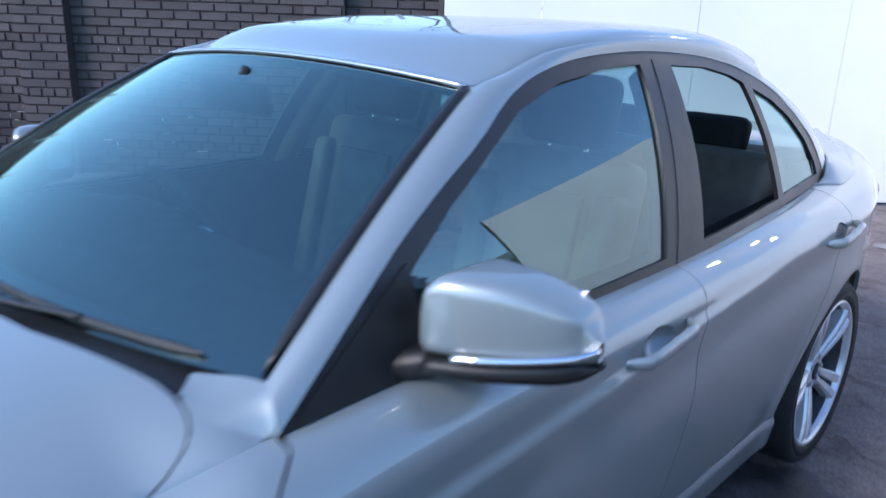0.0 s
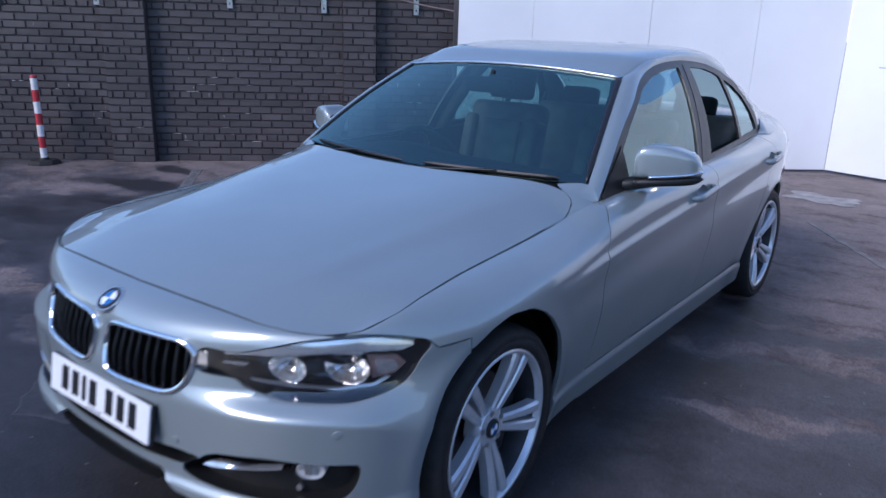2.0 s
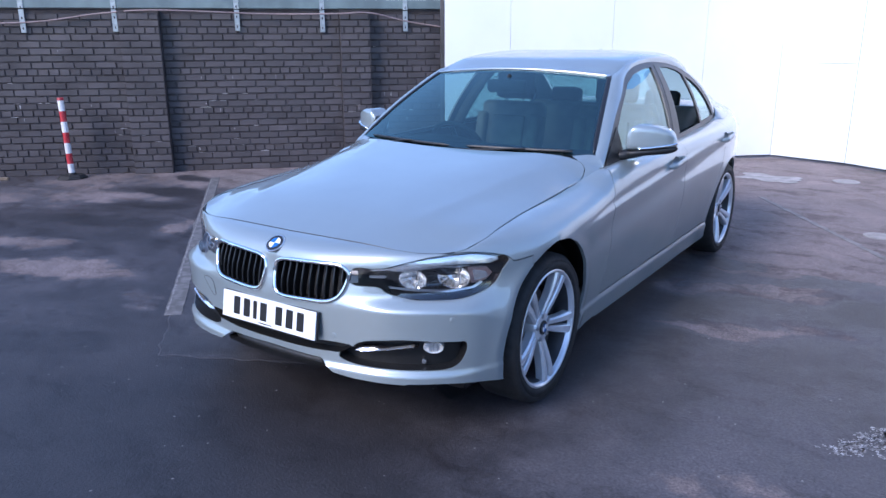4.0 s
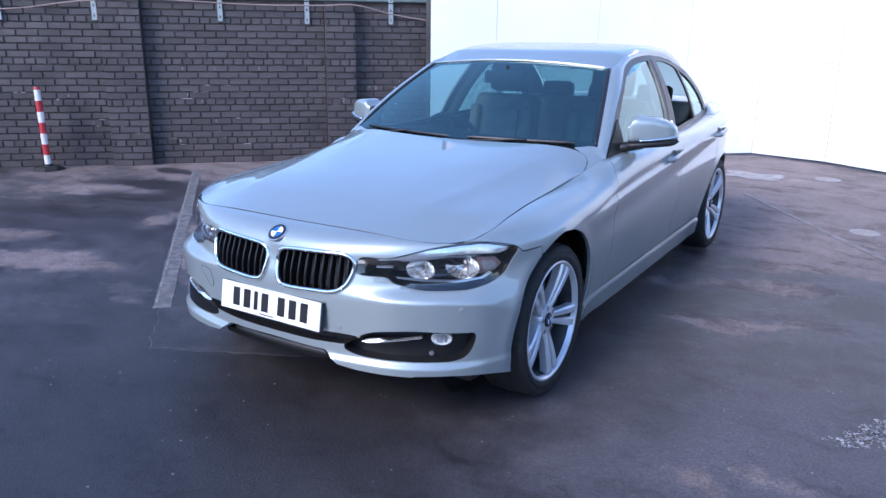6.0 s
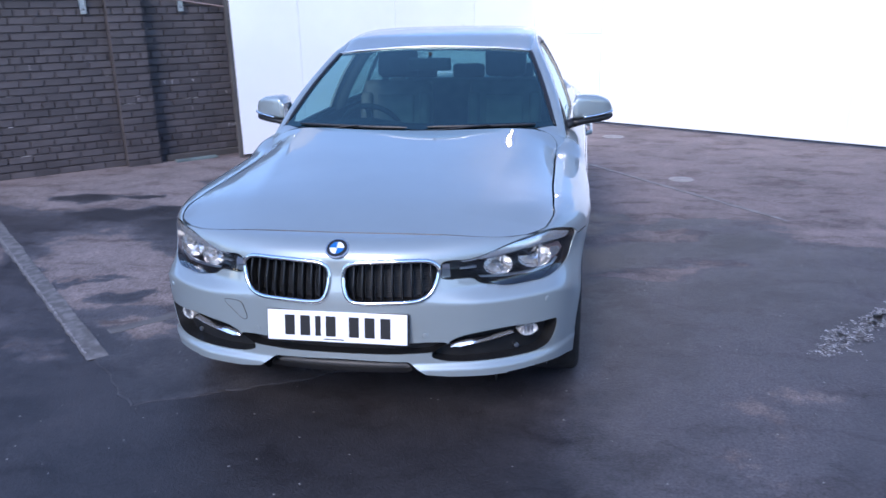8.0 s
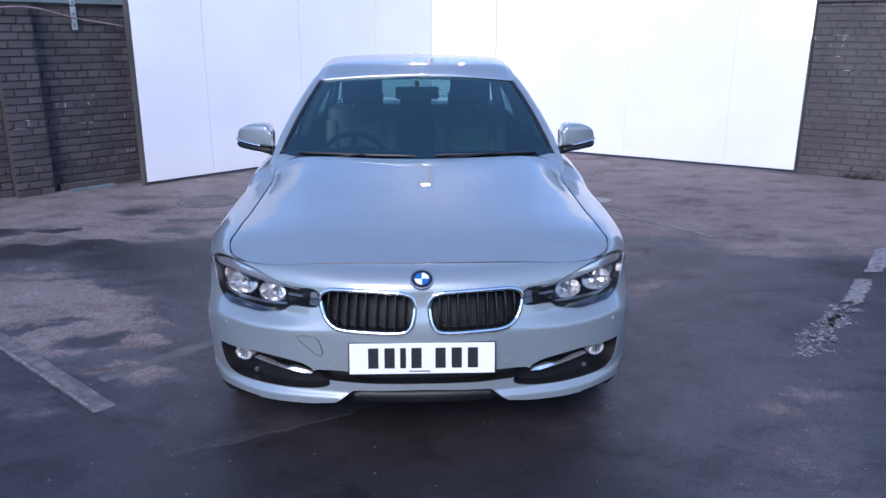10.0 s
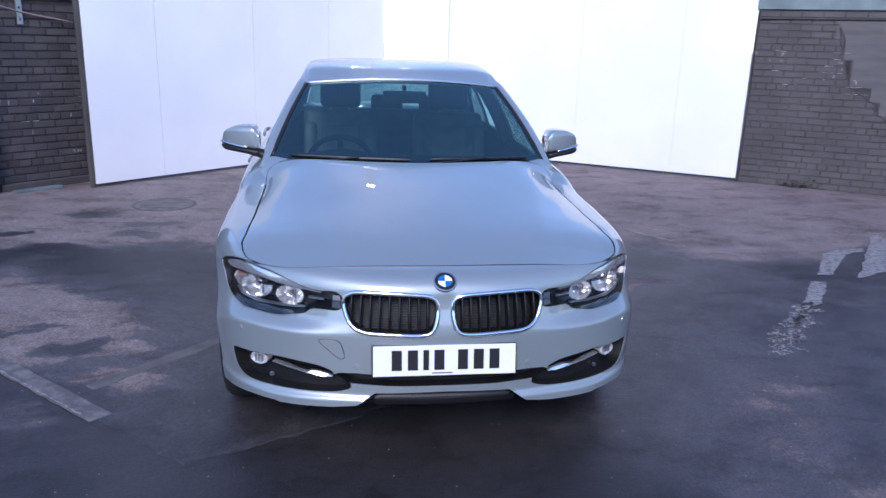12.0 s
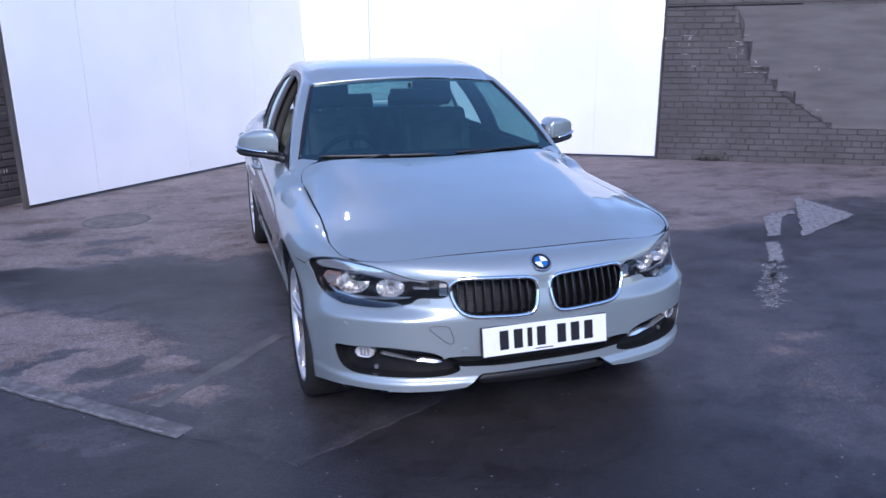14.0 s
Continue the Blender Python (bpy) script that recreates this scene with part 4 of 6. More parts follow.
# cabin sides: one painted frame from the wing over the roof's edge to the boot, and the black-framed windows in it
DLO_TOP = smooth_line([(0.700, 0.914), (0.815, 1.001), (0.950, 1.098), (1.077, 1.170), (1.206, 1.232), (1.342, 1.304), (1.502, 1.348), (1.695, 1.370), (1.983, 1.375), (2.348, 1.345), (2.613, 1.270), (2.729, 1.201), (2.841, 1.110), (2.891, 1.028), (2.903, 0.963)], 6)
DLO = np.concatenate([DLO_TOP, np.array([(2.546, 0.952), (2.063, 0.935), (1.549, 0.926), (1.041, 0.916), (0.785, 0.909)])])
FRONT_PANE = np.array([(0.975, 0.934), (0.973, 1.064), (1.089, 1.141), (1.206, 1.203), (1.342, 1.274), (1.502, 1.318), (1.695, 1.342), (1.854, 1.348), (1.774, 1.143), (1.703, 0.949), (1.347, 0.941)])
REAR_PANE = np.array([(1.885, 0.957), (1.945, 1.143), (2.004, 1.343), (2.203, 1.334), (2.348, 1.310), (2.420, 1.287), (2.432, 1.145), (2.423, 0.971)])
SMALL_PANE = np.array([(2.467, 0.976), (2.475, 1.145), (2.466, 1.273), (2.588, 1.233), (2.692, 1.177), (2.781, 1.102), (2.831, 1.027), (2.838, 0.989)])
n1, n2, n3 = 14, 26, 12


def along(line, y0, y1, n):
    L = np.array(line)
    c = np.concatenate([[0], np.cumsum(np.hypot(*np.diff(L, axis=0).T))])
    s0, s1 = np.interp(y0, L[:, 0], c), np.interp(y1, L[:, 0], c)
    s = np.linspace(s0, s1, n)
    return np.stack([np.interp(s, c, L[:, 0]), np.interp(s, c, L[:, 1])], 1)


outer = np.concatenate([along(DLO_TOP, 0.700, 1.40, n1), along(DLO_TOP, 1.43, 2.56, n2), along(DLO_TOP, 2.60, 2.902, n3)])
outer3 = house(outer[:, 0], outer[:, 1], -0.004)
q = np.linspace(0, 1, n1)
inner3 = np.concatenate([screen(np.ones(n1) * 0.998, q * 0.995), roof(np.full(n2, 0.93), np.linspace(1.33, 2.60, n2)), rear_screen(np.ones(n3) * 0.985, np.linspace(0.99, 0.02, n3))])
for m in (0, 1):
    rows = []
    for a, b in zip(outer3, inner3):
        a, b = Vector(a), Vector(b)
        wide = (b - a).length
        up = Vector((0.55, -0.25, 0.8)).normalized()
        row = []
        for k in range(7):
            t = k / 6
            row.append(a.lerp(b, t) + up * min(wide * 0.14, 0.016) * math.sin(math.pi * t) ** 0.8)
        rows.append([((-v.x if m else v.x), v.y, v.z) for v in row])
    v, f = grid_mesh(rows)
    f = [t[::-1] for t in f] if m == 0 else f
    mesh_object("cabin_frame", v, f, PAINT, body, smooth=True)
    sheet("rear_pillar_foot", house, [(2.80, 0.945), (3.00, 0.960), (3.20, 0.975), (3.30, 0.99), (3.28, 1.02), (3.20, 1.04), (3.12, 1.07), (3.0, 1.12), (2.85, 1.13)], PAINT, body, off=0.006, depth=0, mirror=m)
    # the haunch blends the shoulder into the rear pillar
    rows = []
    for y in np.linspace(2.80, 3.44, 30):
        k = float(np.clip((y - 2.884) / 0.246, 0, 1))
        f0 = float(np.interp(y, [2.80, 2.90, 3.15, 3.44], [0.97, 0.70, 0.62, 0.90]))
        a0 = at_side(y, 0.86)[0]
        w0 = COL["roll"](a0) + (COL["top"](a0) - COL["roll"](a0)) * f0
        p0, p0b = ring(np.array([a0, a0]), np.array([w0, w0 - 0.01]), -0.0015)
        if y < 2.884:
            p3 = house(np.array([y]), np.array([np.interp(y, [2.80, 2.884], [0.962, 0.968])]), -0.004)[0]
        else:
            p3 = np.array((0.738 + (0.640 - 0.738) * k - 0.06 * np.clip((y - 3.13) / 0.31, 0, 1), y, 0.972 + 0.072 * k - 0.016 * np.clip((y - 3.13) / 0.31, 0, 1))) + np.array((0.55, -0.25, 0.8)) * (0.005 + 0.015 * math.sin(math.pi * k) ** 0.8)
        L = np.linalg.norm(p3 - p0)
        t0, t3 = (p0 - p0b) / np.linalg.norm(p0 - p0b) * L * 0.45, np.array((-0.75, 0, 0.6)) * L * 0.45
        row = []
        for t in np.linspace(0, 1, 11):
            h = (1 + 2 * t) * (1 - t) ** 2 * p0 + t * (1 - t) ** 2 * t0 + t * t * (3 - 2 * t) * p3 + t * t * (t - 1) * t3
            h = h + np.array((0.5, 0, 0.85)) * 0.005 * math.sin(math.pi * t)
            row.append(tuple(h * ((-1 if m else 1), 1, 1)))
        rows.append(row)
    v, f = grid_mesh(rows)
    mesh_object("haunch", v, f if not m else [t[::-1] for t in f], PAINT, body, smooth=True)
    fr = sheet("window_frame", house, DLO, SEAL, body, holes=[FRONT_PANE, REAR_PANE, SMALL_PANE], step=(0.012, 0.010), depth=0.012, off=-0.002, mirror=m)
    sheet("mirror_sail", house, [(0.718, 0.916), (0.85, 0.920), (0.968, 0.924), (0.966, 1.080), (0.83, 0.992)], BLACK, body, step=(0.02, 0.02), depth=0.006, off=-0.006, mirror=m)
    yy = np.linspace(0, 1, 10)
    v, f = tube(house(1.742 + 0.175 * yy, 0.930 + 0.427 * yy, -0.002) * ((-1 if m else 1), 1, 1), 0.0025, sides=6)
    mesh_object("door_gap", v, f, INK, body)
    for nm, pl in (("front_window", FRONT_PANE), ("rear_side_window", REAR_PANE), ("quarter_window", SMALL_PANE)):
        if (nm, m) in (("rear_side_window", 0), ("front_window", 1)):
            continue                              # wound down
        g = sheet(nm, house, pl, SIDE_GLASS, body, step=(0.05, 0.05), off=0.006, depth=0, mirror=m)

# the floor pan, wheel housings and engine bay close the shell from below and behind the openings
part("underbody", box_bm((1.5, 4.1, 0.12), Matrix.Translation((0, 1.55, 0.27)), 0.03), BLACK, body)
part("bulkhead", box_bm((1.45, 0.10, 0.55), Matrix.Translation((0, 0.62, 0.60)), 0.01), BLACK, body)
part("radiator", box_bm((0.80, 0.06, 0.40), Matrix.Translation((0, -0.54, 0.50)), 0.01), BLACK, body)
for sx in (1, -1):
    for hy in (-0.02, 2.80):
        rows = []
        for xx in (0.50, 0.80):
            rows.append([(sx * xx, hy + 0.39 * math.cos(t), 0.335 + 0.39 * math.sin(t)) for t in np.linspace(-0.3, math.pi + 0.3, 28)])
        v, f = grid_mesh(rows)
        mesh_object("wheel_housing", v, f, BLACK, body, smooth=True)
        v = [(sx * 0.52, hy, 0.335)] + [(sx * 0.52, hy + 0.40 * math.cos(t), 0.335 + 0.40 * math.sin(t)) for t in np.linspace(0, 2 * math.pi, 29)[:-1]]
        mesh_object("wheel_housing_wall", v, [(0, 1 + k, 1 + (k + 1) % 28) for k in range(28)], BLACK, body)

# ---------------------------------------------------------------- wheels
def make_wheel():
    """A wheel with a low tyre and five pairs of spokes, hub along x, outside towards +x."""
    w = new("wheel")
    R, r = 0.327, 0.252
    prof = [(r - 0.004, -0.090), (r + 0.012, -0.104), (r + 0.045, -0.112), (R - 0.018, -0.106), (R - 0.004, -0.090), (R, -0.05), (R, 0.05), (R - 0.004, 0.090), (R - 0.018, 0.106), (R - 0.032, 0.1105), (R - 0.036, 0.1085), (r + 0.040, 0.111), (r + 0.014, 0.106), (r + 0.004, 0.098), (r - 0.004, 0.090)]
    v, f = lathe(prof, 72)
    mesh_object("tyre", v, f, RUBBER, w, smooth=True, label="black low-profile rubber tyre")
    v, f = lathe([(r + 0.006, 0.100), (r + 0.003, 0.104), (r - 0.004, 0.103), (r - 0.010, 0.094), (r - 0.013, 0.080)], 72)
    mesh_object("rim", v, f, ALLOY, w, smooth=True)
    # barrel toned much darker than the rim, for contrast between the spokes
    v, f = lathe([(r - 0.013, 0.081), (r - 0.020, 0.060), (r - 0.028, -0.02), (r - 0.022, -0.09), (r, -0.098)], 72)
    mesh_object("barrel", v, f, ALLOY_DARK, w, smooth=True)
    part("brake_disc", cyl_bm(0.165, 0.165, 0.024, pose(-0.01, 0, 0, 0, 90, 0), 48), DISC, w)
    part("brake_caliper", box_bm((0.07, 0.09, 0.20), pose(0.0, 0.13, 0.02, 8, 0, 0), 0.02), BLACK, w)
    part("hub", cyl_bm(0.075, 0.062, 0.055, pose(0.045, 0, 0, 0, 90, 0), 40, 0.006), ALLOY, w, smooth=True, sharp=35)
    part("centre_cap", cyl_bm(0.032, 0.030, 0.010, pose(0.0755, 0, 0, 0, 90, 0), 32, 0.003), INK, w, smooth=True, sharp=35)
    for k in range(4):
        bm = bmesh.new()
        t0 = k * math.pi / 2
        vs = [bm.verts.new((0.082, 0, 0))] + [bm.verts.new((0.082, 0.019 * math.cos(t0 + j * math.pi / 12), 0.019 * math.sin(t0 + j * math.pi / 12))) for j in range(7)]
        for j in range(1, 7):
            bm.faces.new((vs[0], vs[j], vs[j + 1]))
        part("roundel_quarter", bm, BLUE if k % 2 else WHITE, w)
    for k in range(5):
        base = 2 * math.pi * k / 5 + math.pi / 2
        tb = base + math.pi / 5
        part("wheel_bolt", cyl_bm(0.010, 0.009, 0.014, pose(0.070, 0.052 * math.cos(tb), 0.052 * math.sin(tb), 0, 90, 0), 12), GALV, w)
        for s in (-1, 1):
            # one bent spoke of the pair: starts beside its twin at the hub and spreads to the rim
            rows = []
            for j in range(9):
                q = j / 8
                rad = 0.058 + (r - 0.010 - 0.058) * q
                ang = base + s * math.asin((0.0135 + 0.018 * q) / rad)
                half = 0.0115 + 0.0080 * q
                xo = 0.068 + 0.026 * math.sin(math.pi * 0.5 * q) + 0.004 * q
                cx, cz = rad * math.cos(ang), rad * math.sin(ang)
                tx, tz = -math.sin(ang), math.cos(ang)
                sec = [(xo - 0.040, -half * 1.0), (xo - 0.006, -half * 1.0), (xo, -half * 0.72), (xo + 0.0005, half * 0.55), (xo - 0.008, half * 1.0), (xo - 0.040, half * 1.0)]
                rows.append([(xx, cx + tx * d * s, cz + tz * d * s) for xx, d in sec])
            v, f = grid_mesh(rows, closed_v=True)
            mesh_object("spoke", v, f if s < 0 else [t[::-1] for t in f], ALLOY, w)
    return w


wheel = make_wheel()
wheel.parent = car
wheel.location = (0.758, 0.0, 0.327)
for (x, y, turn, flip) in ((0.775, 2.81, 23, 0), (-0.758, 0.0, 10, 180), (-0.775, 2.81, 40, 180)):
    c = copy_thing(wheel, pose(x, y, 0.327, turn, 0, flip))
    c.parent = car
wheel.rotation_euler = (radians(-29), 0, 0)

# ---------------------------------------------------------------- the car: nose
for m in (0, 1):
    sx = -1 if m else 1
    lamp = new("headlight")
    lamp.parent = car
    lamp["label"] = "clear headlight with twin chrome reflectors"
    sheet("housing", ring, HL_LINE, GLOSS_BLACK, lamp, step=(0.012, 0.010), off=0.110, depth=-0.107, mirror=m)
    ln = sheet("lens", ring, HL_LINE, LENS, lamp, step=(0.012, 0.010), off=0.001, depth=0, mirror=m)
    ln.visible_shadow = False
    brow = np.array([at_front(x, z) for x, z in ((0.44, 0.692), (0.50, 0.701), (0.56, 0.719), (0.635, 0.741), (0.70, 0.752), (0.745, 0.753), (0.822, 0.725), (0.80, 0.712), (0.74, 0.719), (0.68, 0.717), (0.62, 0.708), (0.56, 0.699), (0.50, 0.693), (0.445, 0.687))])
    sheet("brow_trim", ring, brow, BROW, lamp, step=(0.010, 0.006), off=0.006, depth=0.01, mirror=m)
    link = np.array([at_front(x, z) for x, z in ((0.374, 0.640), (0.374, 0.686), (0.400, 0.686), (0.404, 0.641))])
    sheet("chrome_link", ring, link, CHROME, lamp, step=(0.008, 0.008), off=-0.003, depth=0.02, mirror=m)
    bar = np.array([at_front(x, z) for x, z in ((0.435, 0.660), (0.435, 0.667), (0.485, 0.668), (0.50, 0.663), (0.485, 0.660))])
    sheet("light_bar", ring, bar, SATIN, lamp, step=(0.008, 0.003), off=0.012, depth=0.01, mirror=m)
    for x, z, r, dy in ((0.560, 0.648, 0.055, -0.565), (0.688, 0.659, 0.064, -0.480)):
        p = np.array((x, dy, z))
        prof = [(r, 0.0), (r * 0.985, 0.0005), (r * 0.82, 0.020), (r * 0.55, 0.034), (r * 0.25, 0.041), (0.0005, 0.042)]
        v, f = lathe([(q, -d) for q, d in prof], 18)
        bowl = mesh_object("reflector", v, f, REFLECTOR, lamp)
        bowl.matrix_local = Matrix.Translation((sx * p[0], p[1], p[2])) @ pose(0, 0, 0, 0, 0, -90 + sx * 18) @ Matrix.Diagonal((1, 1, 0.70, 1))
        bulb = part("bulb", cyl_bm(0.012, 0.009, 0.03, pose(0, 0, 0, 0, 90, 0), 16, 0.003), GALV, bowl, smooth=True, sharp=40)
        bulb.location = (-0.018, 0, 0)
        # a ribbed shade splits each reflector
        part("reflector_rib", box_bm((0.004, 0.004, 1.7 * r), pose(-0.012, 0.3 * r, 0, 0, 0, 0)), CHROME, bowl)
    am = np.array([at_front(x, z) for x, z in ((0.754, 0.702), (0.800, 0.692), (0.814, 0.664), (0.800, 0.640), (0.764, 0.630))])
    sheet("indicator", ring, am, AMBER, lamp, step=(0.006, 0.006), off=0.030, depth=0.02, mirror=m)
    am = np.array([at_front(x, z) for x, z in ((0.766, 0.684), (0.797, 0.676), (0.803, 0.655), (0.795, 0.645), (0.770, 0.641))])
    sheet("indicator_bowl", ring, am, REFLECTOR, lamp, step=(0.006, 0.006), off=0.026, depth=0.004, mirror=m)
    # bright lower edge of the bezel, and the ledge under the brow
    edge = np.array([at_front(x, z) for x, z in ((0.505, 0.621), (0.500, 0.628), (0.60, 0.617), (0.70, 0.614), (0.765, 0.622), (0.785, 0.640), (0.790, 0.634), (0.770, 0.614), (0.70, 0.606), (0.60, 0.609))])
    sheet("bezel_edge", ring, edge, SATIN, lamp, step=(0.008, 0.003), off=0.020, depth=0.006, mirror=m)
    ledge = np.array([at_front(x, z) for x, z in ((0.505, 0.690), (0.56, 0.695), (0.62, 0.703), (0.68, 0.712), (0.74, 0.714), (0.765, 0.708), (0.74, 0.700), (0.68, 0.698), (0.62, 0.690), (0.56, 0.682), (0.51, 0.682))])
    sheet("bezel_top", ring, ledge, REFLECTOR, lamp, step=(0.008, 0.005), off=0.034, depth=0.03, mirror=m)

    kidney = new("grille")
    kidney.parent = car
    loop = ring(GRILLE[:, 0], GRILLE[:, 1], -0.003)
    v, f = tube([(sx * p[0], p[1], p[2]) for p in loop], 0.0085, closed=True, sides=10)
    mesh_object("chrome_surround", v, f, CHROME, kidney, smooth=True, label="polished chrome grille surround")
    sheet("recess", ring, GRILLE, BLACK, kidney, step=(0.012, 0.010), off=0.055, depth=-0.052, mirror=m)
    for k in range(9):
        x = 0.062 + 0.0345 * k
        a, _ = at_front(x, 0.63)
        ws = np.linspace(0.53, 0.72, 200)
        ok = inside(ccw(GRILLE), np.stack([np.full(200, a), ws], 1))
        if not ok.any():
            continue
        w0, w1 = ws[ok].min(), ws[ok].max()
        rows = []
        for w in np.linspace(w0, w1, 9):
            s = 0.0035
            bulge = 0.010 - 0.012 * math.sin(math.pi * (w - w0) / (w1 - w0))
            c = [ring(np.array([a + d]), np.array([w]), o)[0] for d, o in ((-s, 0.035), (-s, bulge + 0.004), (-s * 0.5, bulge), (s * 0.5, bulge), (s, bulge + 0.004), (s, 0.035))]
            rows.append([(sx * q[0], q[1], q[2]) for q in c])
        v, f = grid_mesh(rows, closed_v=True)
        mesh_object("slat", v, f if m else [t[::-1] for t in f], SLAT, kidney, smooth=True)
    # fine cooler ribs behind the slats
    vs, fs = [], []
    for w in np.linspace(0.565, 0.69, 15):
        aa = np.linspace(at_front(0.05, 0.63)[0], at_front(0.345, 0.63)[0], 14)
        q = ring(aa, np.full(14, w), 0.045)
        v, f = tube([(sx * p[0], p[1], p[2]) for p in q], 0.0018, sides=4)
        n0 = len(vs)
        vs += v
        fs += [tuple(i + n0 for i in t) for t in f]
    tagged(mesh_object("cooler_ribs", vs, fs, ALLOY_DARK, kidney), kind="stuff")

    fog = new("fog_light")
    fog.parent = car
    sheet("recess", ring, FOG, BLACK, fog, step=(0.012, 0.010), off=0.055, depth=-0.053, mirror=m)
    a, w = at_front(0.687, 0.413)
    p = ring(np.array([a]), np.array([w]), 0.018)[0]
    prof = [(0.038, -0.03), (0.038, 0.000), (0.0365, 0.002), (0.030, 0.000), (0.024, -0.005), (0.0005, -0.009)]
    v, f = lathe(prof, 28)
    bowl = mesh_object("lamp", v, f, FOG_BOWL, fog)
    bowl.matrix_local = Matrix.Translation((sx * p[0], p[1], p[2])) @ pose(0, 0, 0, 0, 0, -90 + sx * 30) @ Matrix.Diagonal((1, 1, 0.62, 1))
    gl = part("lens", cyl_bm(0.036, 0.036, 0.003, pose(0.008, 0, 0, 0, 90, 0), 28), LENS, bowl)
    gl.visible_shadow = False
    for k in (-1, 0, 1):
        part("lamp_rib", box_bm((0.008, 0.004, 0.044), pose(-0.0005, 0.014 * k, 0.0)), SATIN, bowl)
    # the blade across the opening
    rows = []
    for k in range(12):
        q = k / 11
        x, z = 0.640 + (0.402 - 0.640) * q, 0.416 + (0.383 - 0.416) * q - 0.004 * math.sin(math.pi * q)
        a, w = at_front(x, z)
        h = 0.003 + 0.009 * smoothstep(0.0, 0.85, q) * (1 - smoothstep(0.86, 1.0, q))
        pts = [ring(np.array([a]), np.array([w + d]), o)[0] for d, o in ((-h, 0.030), (-h * 0.4, 0.012), (h, 0.026), (h, 0.045), (-h, 0.045))]
        rows.append([(sx * t[0], t[1], t[2]) for t in pts])
    v, f = grid_mesh(rows, closed_v=True)
    mesh_object("blade", v, f if m else [t[::-1] for t in f], GLOSS_BLACK, fog)
    tip = []
    for k in range(15):
        q = k / 14
        x, z = 0.625 + (0.404 - 0.625) * q, 0.419 + (0.384 - 0.419) * q - 0.003 * math.sin(math.pi * q)
        a, w = at_front(x, z)
        h = 0.0018 + 0.0068 * smoothstep(0.52, 0.72, q) * (1 - smoothstep(0.86, 1.0, q))
        pts = [ring(np.array([a]), np.array([w + d]), o)[0] for d, o in ((-h, 0.014), (-h * 0.4, 0.004), (h, 0.010), (h, 0.030), (-h, 0.032))]
        tip.append([(sx * t[0], t[1], t[2]) for t in pts])
    v, f = grid_mesh(tip, closed_v=True)
    mesh_object("blade_tip", v, f if m else [t[::-1] for t in f], BROW, fog)
    a, w = at_front(0.655, 0.345)
    p = ring(np.array([a]), np.array([w]), 0.046)[0]
    part("sensor", cyl_bm(0.009, 0.009, 0.01, pose(sx * p[0], p[1], p[2], 90, 0, sx * 25), 16, 0.002), SATIN, fog)

    for x, z in ((0.318, 0.432), (0.742, 0.527)):
        a, w = at_front(x, z)
        p = ring(np.array([a]), np.array([w]), -0.0005)[0]
        q = ring(np.array([a + 0.01]), np.array([w]), -0.0005)[0]
        yaw = math.degrees(math.atan2(q[1] - p[1], q[0] - p[0]))
        part("parking_sensor", cyl_bm(0.0115, 0.0105, 0.004, pose(sx * p[0], p[1], p[2], 90, 0, sx * yaw), 20, 0.001), PAINT, body, smooth=True, sharp=40)

slot_recess = SLOT.copy()
slot_recess[[0, -1], 0] = 0.0
sheet("lower_intake", ring, slot_recess, BLACK, body, step=(0.02, 0.008), off=0.05, depth=-0.048, mirror=2, keep=lambda p: p[:, 0] < 0.004)
spl = np.array([at_front(0.0, 0.330), at_front(0.24, 0.327), at_front(0.272, 0.305), at_front(0.26, 0.294), at_front(0.0, 0.290)])
spl[[0, -1], 0] = 0
sheet("splitter", ring, spl, BLACK, body, step=(0.02, 0.008), off=0.040, depth=-0.036, mirror=2, keep=lambda p: p[:, 0] < 0.004)

# towing-eye cover on the driver's side
tow = smooth_line([at_front(x, z) for x, z in ((0.452, 0.528), (0.385, 0.529), (0.368, 0.500), (0.362, 0.468), (0.380, 0.462), (0.418, 0.490))], 4, closed=True)
sheet("tow_cover", ring, tow, PAINT, body, step=(0.008, 0.008), off=-0.0012, depth=0.002, mirror=1)
q = ring(tow[:, 0], tow[:, 1], -0.0005)
v, f = tube([(-p[0], p[1], p[2]) for p in q], 0.0014, closed=True, sides=6)
mesh_object("tow_cover_gap", v, f, SEAL, body)

# number plate: its characters stand as plain bars
plate = new("number_plate")
plate.parent = car
plate.matrix_local = pose(0, -0.7835, 0.465, -9, 0, 0)
part("plate_board", box_bm((0.520, 0.006, 0.111), None, 0.002), PLATE, plate, label="white number plate with black bars")
part("plate_backing", box_bm((0.530, 0.010, 0.116), Matrix.Translation((0, 0.009, -0.001)), 0.003), INK, plate)
x = -0.198
for k in range(7):
    wd = 0.026 if k == 2 else 0.046
    part("bar", box_bm((wd * 0.8, 0.0012, 0.074), Matrix.Translation((x + wd / 2, -0.0034, 0.002))), INK, plate)
    x += wd + (0.040 if k == 3 else 0.012)
part("small_bar", box_bm((0.075, 0.001, 0.004), Matrix.Translation((-0.01, -0.0034, -0.046))), ALLOY_DARK, plate)

